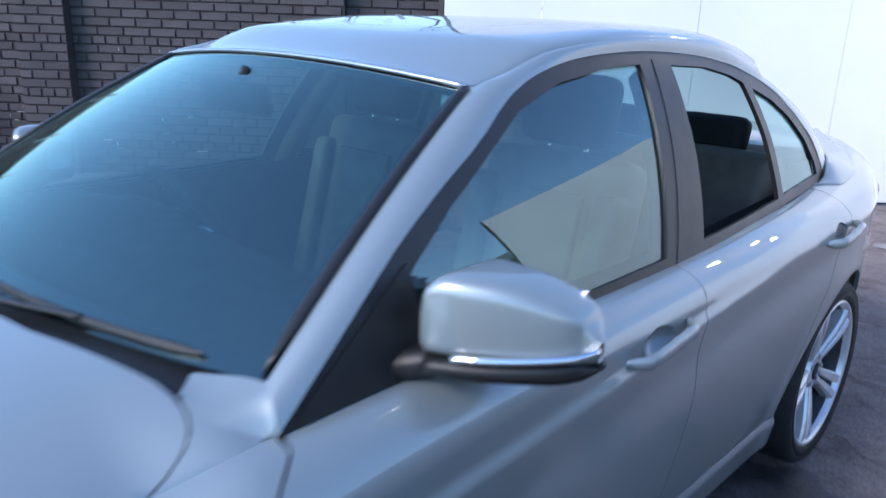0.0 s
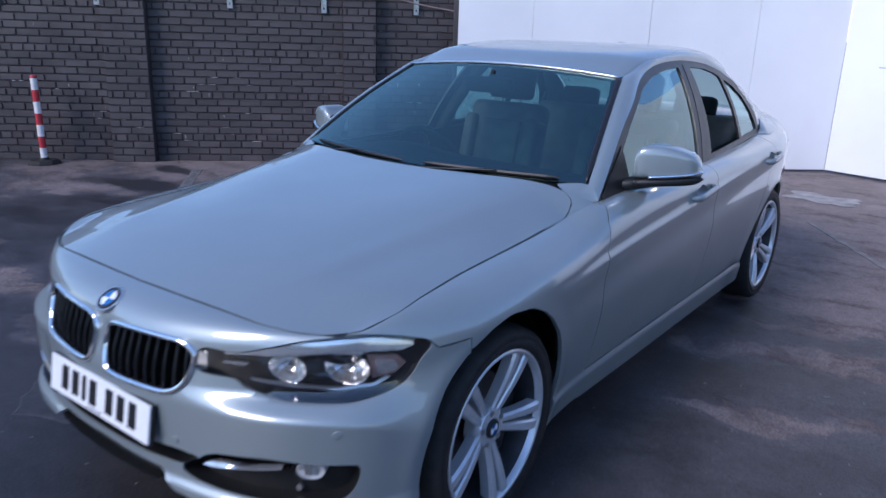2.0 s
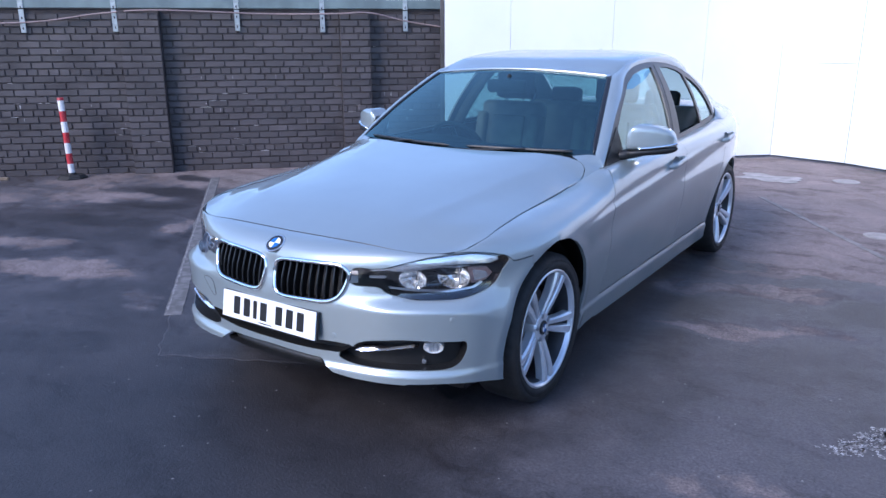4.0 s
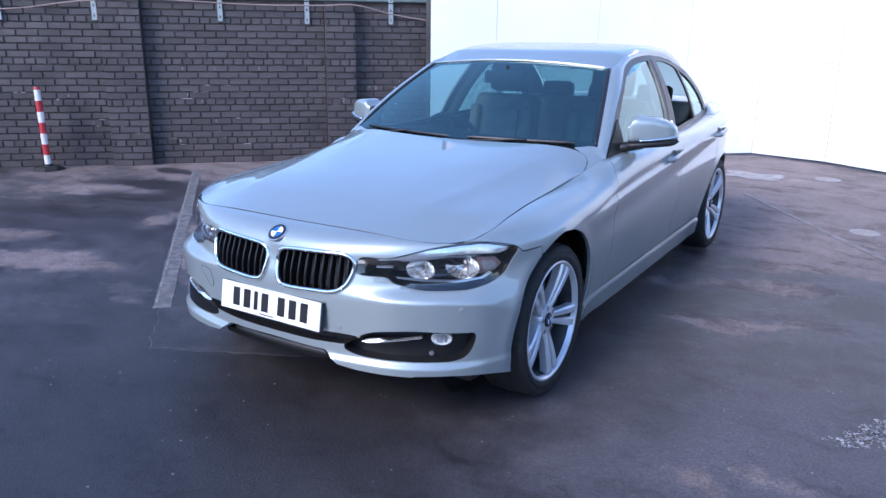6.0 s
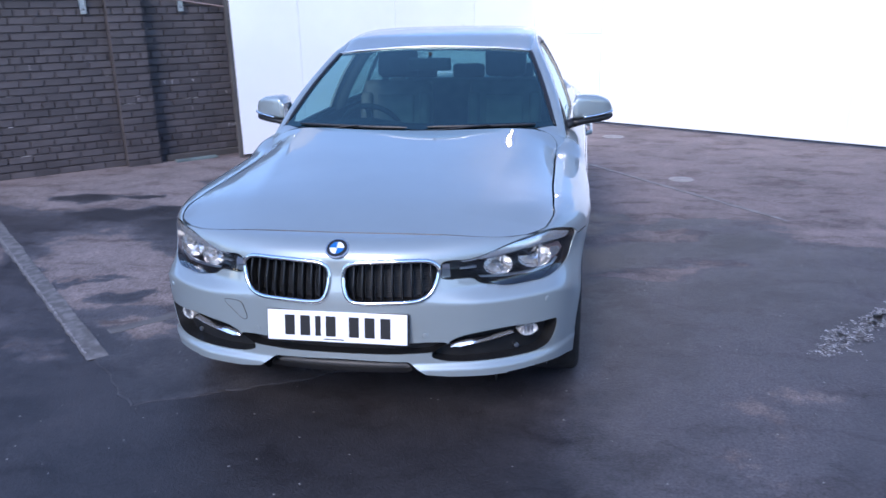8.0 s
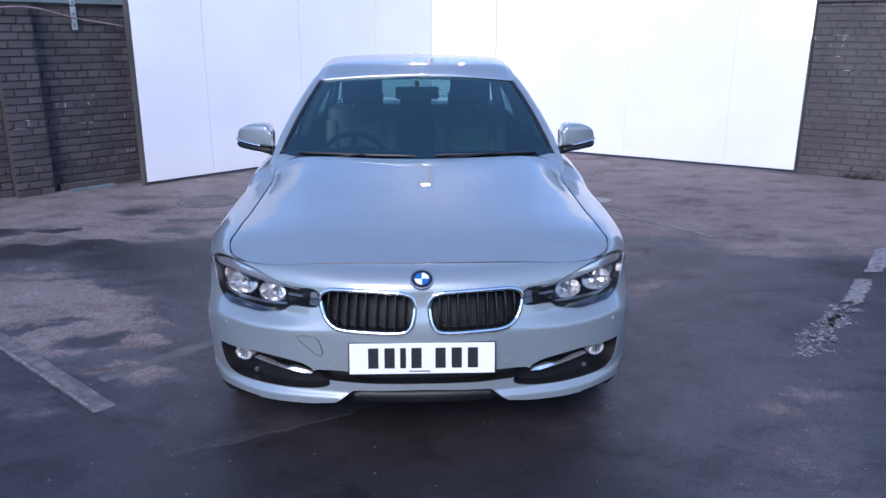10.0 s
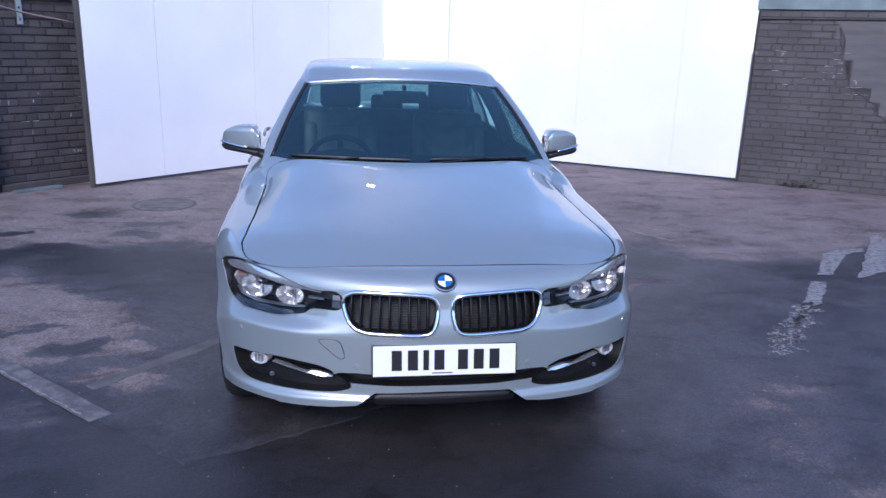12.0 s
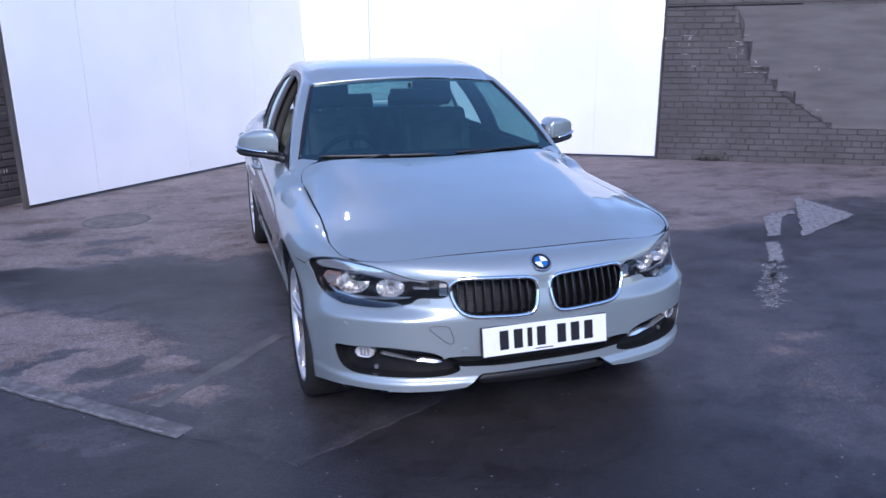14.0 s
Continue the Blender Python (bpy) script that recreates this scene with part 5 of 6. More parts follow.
# roundels on nose
def roundel(name, r, m, parent):
    e = new(name)
    e.parent = parent
    e.matrix_local = m
    part("rim", cyl_bm(r, r * 0.96, 0.006, None, 40, 0.0015), SATIN, e, smooth=True, sharp=40)
    part("black_ring", cyl_bm(r * 0.86, r * 0.86, 0.0016, Matrix.Translation((0, 0, 0.0034)), 40), INK, e)
    for k in range(4):
        bm = bmesh.new()
        t0 = k * math.pi / 2
        vs = [bm.verts.new((0, 0, 0.0048))] + [bm.verts.new((0.6 * r * math.cos(t0 + j * math.pi / 12), 0.6 * r * math.sin(t0 + j * math.pi / 12), 0.0048)) for j in range(7)]
        for j in range(1, 7):
            bm.faces.new((vs[0], vs[j], vs[j + 1]))
        part("quarter", bm, WHITE if k % 2 == 0 else BLUE, e)
    return e


w_b = 0.724
pb = ring(np.array([0.0]), np.array([w_b]), 0.0)[0]
pc = ring(np.array([0.0]), np.array([w_b + 0.01]), 0.0)[0]
tilt = math.degrees(math.atan2(pc[2] - pb[2], pc[1] - pb[1]))
roundel("roundel", 0.0435, pose(0, pb[1] - 0.001, pb[2] + 0.001, tilt, 0, 0), car)

# ---------------------------------------------------------------- the car: mirrors, handles, wipers, aerial
mirror_top = spline1([0, 0.06, 0.2, 0.5, 0.75, 0.92, 1.0], [1.060, 1.088, 1.100, 1.096, 1.080, 1.056, 1.015])


def mirror_housing(sx):
    mir = new("door_mirror")
    mir.parent = car
    rows, low = [], []
    n = 16
    for k in range(n + 1):
        s = k / n
        x = 0.812 + 0.212 * s
        shrink = max(0.03, 1 - max(0, (s - 0.78) / 0.22) ** 2.6) ** 0.5
        zt, zb = float(mirror_top(s)), 0.970 + 0.016 * s
        yf, yb = 0.915 + 0.105 * s ** 1.5, 1.075 + 0.015 * s
        zc, zh = (zt + zb) / 2, (zt - zb) / 2
        yc, yh = (yf + yb) / 2 + 0.015 * s ** 4, (yb - yf) / 2 * max(shrink, 0.18)
        if k == 0:
            zh, yh = zh * 0.95, yh * 0.85
        pw = 0.42
        rows.append([(sx * x, yc + yh * math.copysign(abs(math.cos(t)) ** pw, math.cos(t)), zc + zh * math.copysign(abs(math.sin(t)) ** pw, math.sin(t))) for t in np.linspace(0, 2 * math.pi, 41)[:-1]])
        low.append([(sx * (x + 0.004), yc + (yh + 0.003) * math.copysign(abs(math.cos(t)) ** 0.6, math.cos(t)), zb - 0.008 + 0.019 * shrink * math.copysign(abs(math.sin(t)) ** 0.7, math.sin(t)) - 0.006 * (1 - s)) for t in np.linspace(0, 2 * math.pi, 29)[:-1]])
    for name, rr, mt in (("shell", rows, PAINT), ("lower_shell", low, BLACK)):
        v, f = grid_mesh(rr, closed_v=True)
        m = len(rr[0])
        f.append(tuple(range(m)))
        f.append(tuple(len(v) - 1 - i for i in range(m)))
        mesh_object(name, v, [t[::-1] for t in f] if sx > 0 else f, mt, mir, smooth=True)
    path = [(sx * x, y, z) for x, y, z in ((0.872, 0.927, 0.984), (0.92, 0.948, 0.989), (0.965, 0.978, 0.995), (0.998, 1.005, 1.000), (1.018, 1.030, 1.004), (1.026, 1.058, 1.006))]
    v, f = tube(smooth_line(path, 5), 0.0062, sides=8)
    mesh_object("indicator_strip", v, f, CHROME, mir, smooth=True)
    v, f = tube([(sx * x, y, z) for x, y, z in ((0.745, 0.90, 0.935), (0.80, 0.955, 0.948), (0.87, 0.99, 0.962))], [0.030, 0.032, 0.030], sides=10, flat=0.8)
    mesh_object("arm", v, f, BLACK, mir, smooth=True)
    part("mirror_glass", box_bm((0.16, 0.004, 0.09), pose(sx * 0.905, 1.082, 1.030, 0, 0, sx * 3), 0.0015), CHROME, mir)


mirror_housing(1)
mirror_housing(-1)

for m in (0, 1):
    sx = -1 if m else 1
    for cup, y0, y1, z0, z1 in ((CUP_F, 1.395, 1.640, 0.826, 0.852), (CUP_R, 2.475, 2.715, 0.856, 0.880)):
        hd = new("door_handle")
        hd.parent = car
        ca = cup.mean(0)
        span = np.abs(cup - ca).max(0)

        def dish(a, w, off=0.0):
            r2 = ((a - ca[0]) / span[0]) ** 2 + ((w - ca[1]) / span[1]) ** 2
            return ring(a, w, off + 0.022 * np.clip(1 - r2, 0, 1))

        sheet("cup", dish, cup, PAINT, hd, step=(0.006, 0.005), depth=0, mirror=m)
        rows = []
        for k in range(15):
            q = k / 14
            a, w = at_side(y0 + (y1 - y0) * q, z0 + (z1 - z0) * q)
            lift = -0.036 * smoothstep(0.0, 0.16, q) * (1 - smoothstep(0.86, 1.0, q)) + 0.004
            h = 0.0165 - 0.004 * abs(2 * q - 1) ** 3
            if k in (0, 14):
                h *= 0.5
            c = ring(np.array([a]), np.array([w]), lift)[0]
            sec = [(h * math.sin(t), 0.0095 * math.cos(t)) for t in np.linspace(0, 2 * math.pi, 13)[:-1]]
            rows.append([(sx * (c[0] + dxx), c[1], c[2] + dz) for dz, dxx in sec])
        v, f = grid_mesh(rows, closed_v=True)
        f += [tuple(range(12))[::-1], tuple(len(v) - 12 + i for i in range(12))]
        mesh_object("grip", v, f if not m else [t[::-1] for t in f], PAINT, hd, smooth=True)
        a, w = at_side(y1 - 0.02, z1)
        c = ring(np.array([a]), np.array([w]), -0.03)[0]

# bright strip added for the roof edge's highlight above the windscreen, and the black strips down its sides
pp = np.linspace(-0.99, 0.99, 40)
v, f = tube(screen(pp, np.full(40, 1.0), -0.004), 0.0055, sides=8)
mesh_object("roof_edge_highlight", v, f, SATIN, body, smooth=True)
for s in (-1, 1):
    qq = np.linspace(0.0, 1.0, 24)
    v, f = tube(screen(np.full(24, 0.984 * s), 0.02 + 0.98 * qq, -0.002), [0.003, 0.006, 0.009] + [0.0115] * 21, sides=10, flat=0.5)
    mesh_object("screen_side_trim", v, f, SEAL, body, smooth=True)

def wiper(p0, p1, q0, q1, pivot_p):
    """A flat blade on the glass with its arm."""
    w = new("wiper")
    w.parent = car
    n = 14
    pts = screen(np.linspace(p0, p1, n), np.linspace(q0, q1, n), -0.007)
    v, f = tube(pts, [0.003] + [0.0065] * (n - 2) + [0.003], sides=6, flat=1.2)
    mesh_object("blade", v, f, BLACK, w)
    mid = pts[n // 2]
    base = screen(np.array([pivot_p]), np.array([-0.06]), -0.012)[0]
    arm = [base, base + (0, 0.002, 0.006), (base + mid) / 2 + (0, -0.014, 0.004), mid + (0, -0.006, 0.004), (mid + pts[n // 2 + 1]) / 2]
    v, f = tube(smooth_line(arm, 5), 0.0085, sides=8, flat=0.6)
    mesh_object("arm", v, f, BLACK, w, smooth=True)
    part("pivot", cyl_bm(0.016, 0.013, 0.03, pose(*base), 16, 0.003), BLACK, w, smooth=True, sharp=40)


wiper(0.12, 0.86, 0.012, 0.020, -0.02)
wiper(-0.86, -0.02, 0.022, 0.004, -0.70)

# shark-fin aerial
rows = []
for k in range(12):
    s = k / 11
    y = 2.42 + 0.15 * s
    h = 0.052 * (s ** 0.55) * (1 - 0.25 * s) if k else 0.001
    wd = 0.004 + 0.030 * (1 - (2 * s - 1) ** 2) ** 0.5
    z = roof(np.array([0.0]), np.array([y]))[0][2]
    rows.append([(wd * c, y, z - 0.004 + h * d) for c, d in ((-1, 0), (-0.8, 0.35), (-0.35, 0.85), (0, 1), (0.35, 0.85), (0.8, 0.35), (1, 0))])
v, f = grid_mesh(rows)
mesh_object("aerial", v, [t[::-1] for t in f], PAINT, car, smooth=True)

# tail lights at the rear corners
for m in (0, 1):
    tl = np.array([at_side(y, z) for y, z in ((3.32, 0.88), (3.45, 0.905), (3.55, 0.90), (3.57, 0.83), (3.47, 0.79), (3.38, 0.80))])
    sheet("tail_light", ring, tl, RED_LENS, car, step=(0.012, 0.010), off=-0.004, depth=0.01, mirror=m)

# ---------------------------------------------------------------- the car: cabin
cabin = new("interior")
cabin.parent = car


def cushion(name, size, m, mat, parent, bevel):
    return part(name, box_bm(size, m, bevel, 4), mat, parent, smooth=True, sharp=60)


for s in (-1, 1):
    seat = new("front_seat")
    seat.parent = car
    seat["label"] = "beige leather front seat with a dark headrest"
    seat.location = (0.365 * s, 1.68, 0.0)
    cushion("seat_cushion", (0.50, 0.52, 0.16), pose(0, -0.16, 0.47, 6, 0, 0), LEATHER, seat, 0.06)
    cushion("backrest", (0.47, 0.13, 0.62), pose(0, 0.17, 0.80, -14, 0, 0), LEATHER, seat, 0.055)
    cushion("backrest_centre", (0.25, 0.03, 0.48), pose(0, 0.095, 0.78, -14, 0, 0), LEATHER, seat, 0.014)
    for t in (-1, 1):
        cushion("bolster", (0.08, 0.15, 0.52), pose(0.20 * t, 0.13, 0.77, -14, 0, 0), LEATHER, seat, 0.035)
        v, f = tube([(0.06 * t, 0.235, 1.08), (0.06 * t, 0.245, 1.145)], 0.0062, sides=8)
        mesh_object("headrest_post", v, f, CHROME, seat, smooth=True)
    cushion("headrest", (0.27, 0.10, 0.19), pose(0, 0.245, 1.215, -10, 0, 0), DARK_TRIM, seat, 0.045)
cushion("rear_bench", (1.30, 0.50, 0.18), pose(0, 2.35, 0.47, 4, 0, 0), LEATHER, cabin, 0.06)
cushion("rear_backrest", (1.30, 0.14, 0.56), pose(0, 2.66, 0.78, -22, 0, 0), LEATHER, cabin, 0.06)
for x in (-0.38, 0.0, 0.38):
    cushion("rear_headrest", (0.25, 0.09, 0.13), pose(x, 2.79, 1.085, -14, 0, 0), DARK_TRIM, cabin, 0.04)
cushion("parcel_shelf", (1.24, 0.44, 0.03), pose(0, 2.99, 1.005), DARK_TRIM, cabin, 0.01)
# dashboard as a swept section
rows = []
for x in np.linspace(-0.70, 0.70, 25):
    hump = 0.035 * math.exp(-(((x + 0.37) / 0.17) ** 2))
    sec = [(0.74, 0.60), (0.735, 0.88), (0.80, 0.925), (0.95, 0.945 + hump), (1.10, 0.925 + hump), (1.16, 0.87), (1.13, 0.78), (1.10, 0.60)]
    rows.append([(x, y - 0.05 * (abs(x) / 0.7) ** 2 + 0.08 * (abs(x) / 0.7) ** 2 * (y < 0.8), z) for y, z in sec])
v, f = grid_mesh(rows)
mesh_object("dashboard", v, f, DARK_TRIM, cabin, smooth=True)
# steering wheel on the driver's side
sw = new("steering_wheel")
sw.parent = car
sw.matrix_local = pose(-0.37, 1.20, 0.86, -62, 0, 0)
v, f = tube([(0.185 * math.cos(t), 0.185 * math.sin(t), 0) for t in np.linspace(0, 2 * math.pi, 41)[:-1]], 0.016, closed=True, sides=10)
mesh_object("wheel_rim", v, f, DARK_TRIM, sw, smooth=True)
part("wheel_hub", cyl_bm(0.075, 0.06, 0.05, None, 28, 0.012), DARK_TRIM, sw, smooth=True, sharp=50)
for t in (0, 180, 270):
    part("wheel_spoke", box_bm((0.13, 0.034, 0.014), pose(0, 0, 0, 0, 0, t) @ Matrix.Translation((0.11, 0, 0)), 0.004), SATIN, sw)
# rear-view mirror, roof lining, door cards, floor
cushion("rear_view_mirror", (0.25, 0.035, 0.07), pose(0, 1.135, 1.255, 10, 0, 0), DARK_TRIM, car, 0.016)
v, f = tube([(0, 1.14, 1.27), (0, 1.17, 1.315)], 0.012, sides=8)
mesh_object("mirror_stalk", v, f, DARK_TRIM, cabin, smooth=True)
sheet("roof_lining", roof, [(-0.93, 1.36), (0.93, 1.36), (0.93, 2.58), (-0.93, 2.58)], LINER, cabin, step=(0.06, 0.06), off=0.022, depth=0)
for m in (0, 1):
    sheet("door_card", lambda y, z, off=0.0: np.stack([belt_x(y) - 0.085 + 0.02 * np.sin(3 * z), y + 0 * z, z + 0 * y], -1), [(0.80, 0.35), (0.80, 0.925), (2.75, 0.945), (2.75, 0.35)], DARK_TRIM, cabin, step=(0.2, 0.1), depth=0, mirror=m)
    for y in (1.80, ):
        v, f = tube(house(np.linspace(1.77, 1.93, 6), np.linspace(0.93, 1.33, 6), 0.045)* ((-1 if m else 1), 1, 1), 0.035, sides=8)
        mesh_object("inner_pillar", v, f, LINER, cabin, smooth=True)
part("cabin_floor", box_bm((1.45, 2.3, 0.04), pose(0, 1.8, 0.35)), DARK_TRIM, cabin)
part("tunnel", box_bm((0.24, 1.5, 0.30), pose(0, 1.6, 0.48), 0.04), DARK_TRIM, cabin)

# ---------------------------------------------------------------- yard details
def slab(name, pts, z, mat, label, category, kind="structure", thick=0.003):
    """A flat sheet on the ground with its own thin edge."""
    n = len(pts)
    mx, my = sum(p[0] for p in pts) / n, sum(p[1] for p in pts) / n
    v = [(x, y, z) for x, y in pts] + [(x + 0.012 * (x - mx) / math.hypot(x - mx, y - my), y + 0.012 * (y - my) / math.hypot(x - mx, y - my), z - thick) for x, y in pts]
    f = [tuple(range(n))] + [(i, n + i, n + (i + 1) % n, (i + 1) % n) for i in range(n)]
    me = bpy.data.meshes.new(name)
    bm = bmesh.new()
    vs = [bm.verts.new(p) for p in v]
    for t in f:
        bm.faces.new([vs[i] for i in t])
    bmesh.ops.recalc_face_normals(bm, faces=bm.faces[:])
    bmesh.ops.triangulate(bm, faces=[q for q in bm.faces if len(q.verts) > 4])
    bm.to_mesh(me)
    bm.free()
    me.materials.append(mat)
    return tagged(new(name, me), label, category, kind=kind)


def ragged(pts, amount, step, rng):
    """A closed line with worn, uneven edges."""
    out = []
    n = len(pts)
    for i in range(n):
        a, b = Vector(pts[i]), Vector(pts[(i + 1) % n])
        k = max(1, int((b - a).length / step))
        side = Vector((-(b - a).y, (b - a).x)).normalized()
        for j in range(k):
            p = a.lerp(b, j / k) + side * rng.uniform(-amount, amount)
            out.append((p.x, p.y))
    return out


rng = random.Random(7)
old_edge = [(-4.72, 2.83), (-3.0, 1.27), (-1.385, -0.262), (-0.96, -0.645), (-0.30, -0.30), (0.45, 0.20), (0.45, 3.4), (0.1, 7.2), (-0.6, 7.0), (-2.85, 4.72), (-3.35, 4.35), (-4.3, 3.45)]
slab("pavement", ragged(old_edge, 0.016, 0.07, rng), 0.0035, ASPHALT_OLD, "older patched tarmac panel with a worn straight edge", "pavement")


def strip(a, b, w):
    a, b = Vector(a), Vector(b)
    s = Vector((-(b - a).y, (b - a).x)).normalized() * w / 2
    return [tuple(a - s), tuple(b - s), tuple(b + s), tuple(a + s)]


slab("bay_line", ragged(strip((-4.70, 2.82), (-1.385, -0.245), 0.095), 0.005, 0.06, rng), 0.0062, material("faded_line", (0.165, 0.16, 0.16), 0.8, second=(0.095, 0.092, 0.092), scale=16, spread=(0.42, 0.66), bump=0.4, bump_scale=160), "faded grey-white parking bay line on worn tarmac", "road marking")
slab("bay_line", ragged(strip((-4.70, 2.772), (-1.43, -0.252), 0.009), 0.004, 0.03, rng), 0.0068, ROAD_WHITE, "thin broken white edge of the bay line", "road marking")
slab("bay_line", ragged(strip((-1.50, 0.05), (-0.90, 0.70), 0.07), 0.006, 0.05, rng), 0.0062, material("ghost_line", (0.118, 0.115, 0.115), 0.8, second=(0.085, 0.082, 0.082), scale=9, bump=0.4, bump_scale=160), "almost worn away parking bay line beside the car", "road marking")
slab("bay_line", ragged(strip((0.70, 5.05), (2.4, 2.55), 0.045), 0.010, 0.05, rng), 0.0045, material("pale_line", (0.205, 0.195, 0.19), 0.8, second=(0.125, 0.118, 0.115), scale=9, bump=0.4, bump_scale=160), "thin pale scratched bay line across the tarmac", "road marking")

# turning arrow in worn white paint
arrow = new("road_arrow")
tagged(arrow, "worn white painted arrow turning to the side, flaking on tarmac", "road marking", kind="structure")


def arrow_piece(name, pts, mat):
    n = len(pts)
    ob = mesh_object(name, [(x, y, 0.0045) for x, y in pts], [tuple(range(n))], mat, arrow)
    return ob


arrow_piece("arrow_head", ragged([(3.36, 1.48), (4.36, 1.93), (4.44, 2.78)], 0.012, 0.08, rng), ROAD_WHITE)
arrow_piece("arrow_bend", ragged([(3.10, 1.57), (3.52, 2.13), (3.72, 2.23), (3.97, 2.27), (3.92, 2.18), (3.74, 2.12), (3.64, 2.04), (3.21, 1.56)], 0.008, 0.05, rng), ROAD_WHITE)
arrow_piece("arrow_stem", ragged([(2.58, 0.95), (2.94, 1.42), (3.06, 1.40), (2.69, 0.94)], 0.014, 0.04, rng), ROAD_WHITE)
# the worn-out tail is broken into flakes
fv, ff = [], []
clusters = [(rng.random() ** 0.8, rng.gauss(0, 0.038), rng.gauss(0, 0.038)) for k in range(90)]
for k in range(1500):
    t, ox, oy = clusters[rng.randrange(90)]
    cx, cy = 2.62 - 0.64 * t + ox + rng.gauss(0, 0.016), 0.95 - 0.72 * t + oy + rng.gauss(0, 0.016)
    r = rng.uniform(0.002, 0.011) * (1.15 - 0.5 * t)
    m = rng.randint(5, 7)
    i0 = len(fv)
    ph = rng.random() * 6
    for j in range(m):
        rr = r * rng.uniform(0.6, 1.25)
        fv.append((cx + rr * math.cos(ph + 2 * math.pi * j / m), cy + rr * math.sin(ph + 2 * math.pi * j / m), 0.0045))
    ff.append(tuple(range(i0, i0 + m)))
tagged(mesh_object("paint_flakes", fv, ff, FLAKY, arrow), kind="stuff")


def manhole(x, y, r, label, lid, rim):
    e = thing("manhole_cover", label, "manhole cover", at=(x, y, 0.0))
    v, f = lathe([(r * 1.12, 0.002), (r * 1.11, 0.0075), (r * 1.02, 0.0075), (r * 1.01, 0.003)], 40)
    mesh_object("frame", [(b, c, a) for a, b, c in v], [t[::-1] for t in f], rim, e)
    bm = cyl_bm(r, r, 0.006, Matrix.Translation((0, 0, 0.004)), 40)
    part("lid", bm, lid, e)
    for k in range(-3, 4):
        h = (r * r - (k * r / 3.6) ** 2) ** 0.5 * 0.85
        part("rib", box_bm((2 * h, 0.012, 0.002), Matrix.Translation((0, k * r / 3.6, 0.0082))), rim, e)
    return e


IRON = material("cast_iron", (0.172, 0.158, 0.152), 0.8, vary=0.35, scale=9)
IRON_WORN = material("worn_iron", (0.120, 0.108, 0.105), 0.8, vary=0.35, scale=9)
PALE_COVER = material("pale_concrete_cover", (0.30, 0.285, 0.28), 0.8, vary=0.25, scale=12)
manhole(-2.02, 3.96, 0.26, "round iron manhole cover set flush in the tarmac", IRON, IRON_WORN)
manhole(1.31, 6.40, 0.12, "small pale round drain cover in the tarmac", PALE_COVER, PALE_COVER)
manhole(1.82, 3.94, 0.10, "small pale round access cover in the tarmac", PALE_COVER, PALE_COVER)
slab("tarmac_patch", ragged([(0.25, 6.0), (0.85, 5.95), (0.9, 6.35), (0.3, 6.4)], 0.05, 0.08, rng), 0.0085, material("concrete_repair", (0.32, 0.305, 0.30), 0.85, second=(0.20, 0.19, 0.185), scale=9), "small pale concrete repair in the tarmac", "patch")

# kerb plinth and a loose board at the foot of the wall
block("plinth", (0.50, -0.05, 0.0), (1.60, 0.012, 0.07), ML, MORTAR_GREY, wall_west, 0.01)
bd = part("loose_board", box_bm((0.46, 0.09, 0.022), ML @ pose(0.80, -0.15, 0.012, 0, 0, 2), 0.003), FASCIA, None)
tagged(bd, "pale flat board lying against the foot of the wall", "board")
bd = part("loose_timber", box_bm((0.50, 0.05, 0.03), ML @ pose(-3.95, -0.22, 0.016, 0, 0, -4), 0.004), material("old_timber", (0.22, 0.17, 0.12), 0.8, vary=0.4, scale=18), None)
tagged(bd, "short brown timber batten lying by the wall", "timber")

# red and white post
post = thing("marker_post", "red and white striped plastic marker post on a black base", "bollard", at=(-6.07, 1.93, 0))
for k in range(7):
    part("band", cyl_bm(0.033, 0.033, 0.118, pose(0, 0, 0.105 + 0.118 * k), 24), POST_WHITE if k % 2 == 0 else POST_RED, post, smooth=True, sharp=40)
part("cap", cyl_bm(0.037, 0.030, 0.03, pose(0, 0, 0.887), 24, 0.006), POST_RED, post, smooth=True, sharp=40)
part("foot", cyl_bm(0.175, 0.13, 0.04, pose(0, 0, 0.02), 8, 0.008), RUBBER, post)
part("socket", cyl_bm(0.05, 0.042, 0.03, pose(0, 0, 0.048), 20, 0.004), RUBBER, post, smooth=True, sharp=40)
post.rotation_euler = (0, radians(-2.0), 0)

# slotted steel straps hanging down the brick wall and a slack cable
for k, u in enumerate((-8.2, -7.2, -6.1, -5.2, -4.3, -3.38, -2.42, -1.09, -0.12, 0.86)):
    st = thing("steel_strap", "slotted galvanised steel strap fixed to the brick wall", "bracket", "straps along the wall")
    st.matrix_world = ML @ pose(u, -0.026 - (0.11 if any(a - 0.03 < u < b + 0.03 for a, b in PILLARS) else 0), 0)
    lowz = 1.605 + 0.01 * math.sin(k * 2.1)
    part("strap", box_bm((0.050, 0.006, 2.16 - lowz), Matrix.Translation((0, 0, (2.16 + lowz) / 2)), 0.001), GALV, st)
    for s in (-1, 1):
        part("strap_flange", box_bm((0.005, 0.018, 2.16 - lowz), Matrix.Translation((0.0245 * s, 0.008, (2.16 + lowz) / 2))), GALV, st)
    for j in range(4):
        part("slot", box_bm((0.013, 0.002, 0.026), Matrix.Translation((0, -0.0036, lowz + 0.045 + 0.11 * j))), INK, st)
cab = [(-12, 1.70), (-8.0, 1.74), (-5.2, 1.72), (-3.46, 1.70), (-2.58, 1.80), (-1.93, 1.835), (-0.76, 1.80), (0.0, 1.80), (0.43, 1.81), (0.87, 1.72), (1.36, 1.645)]
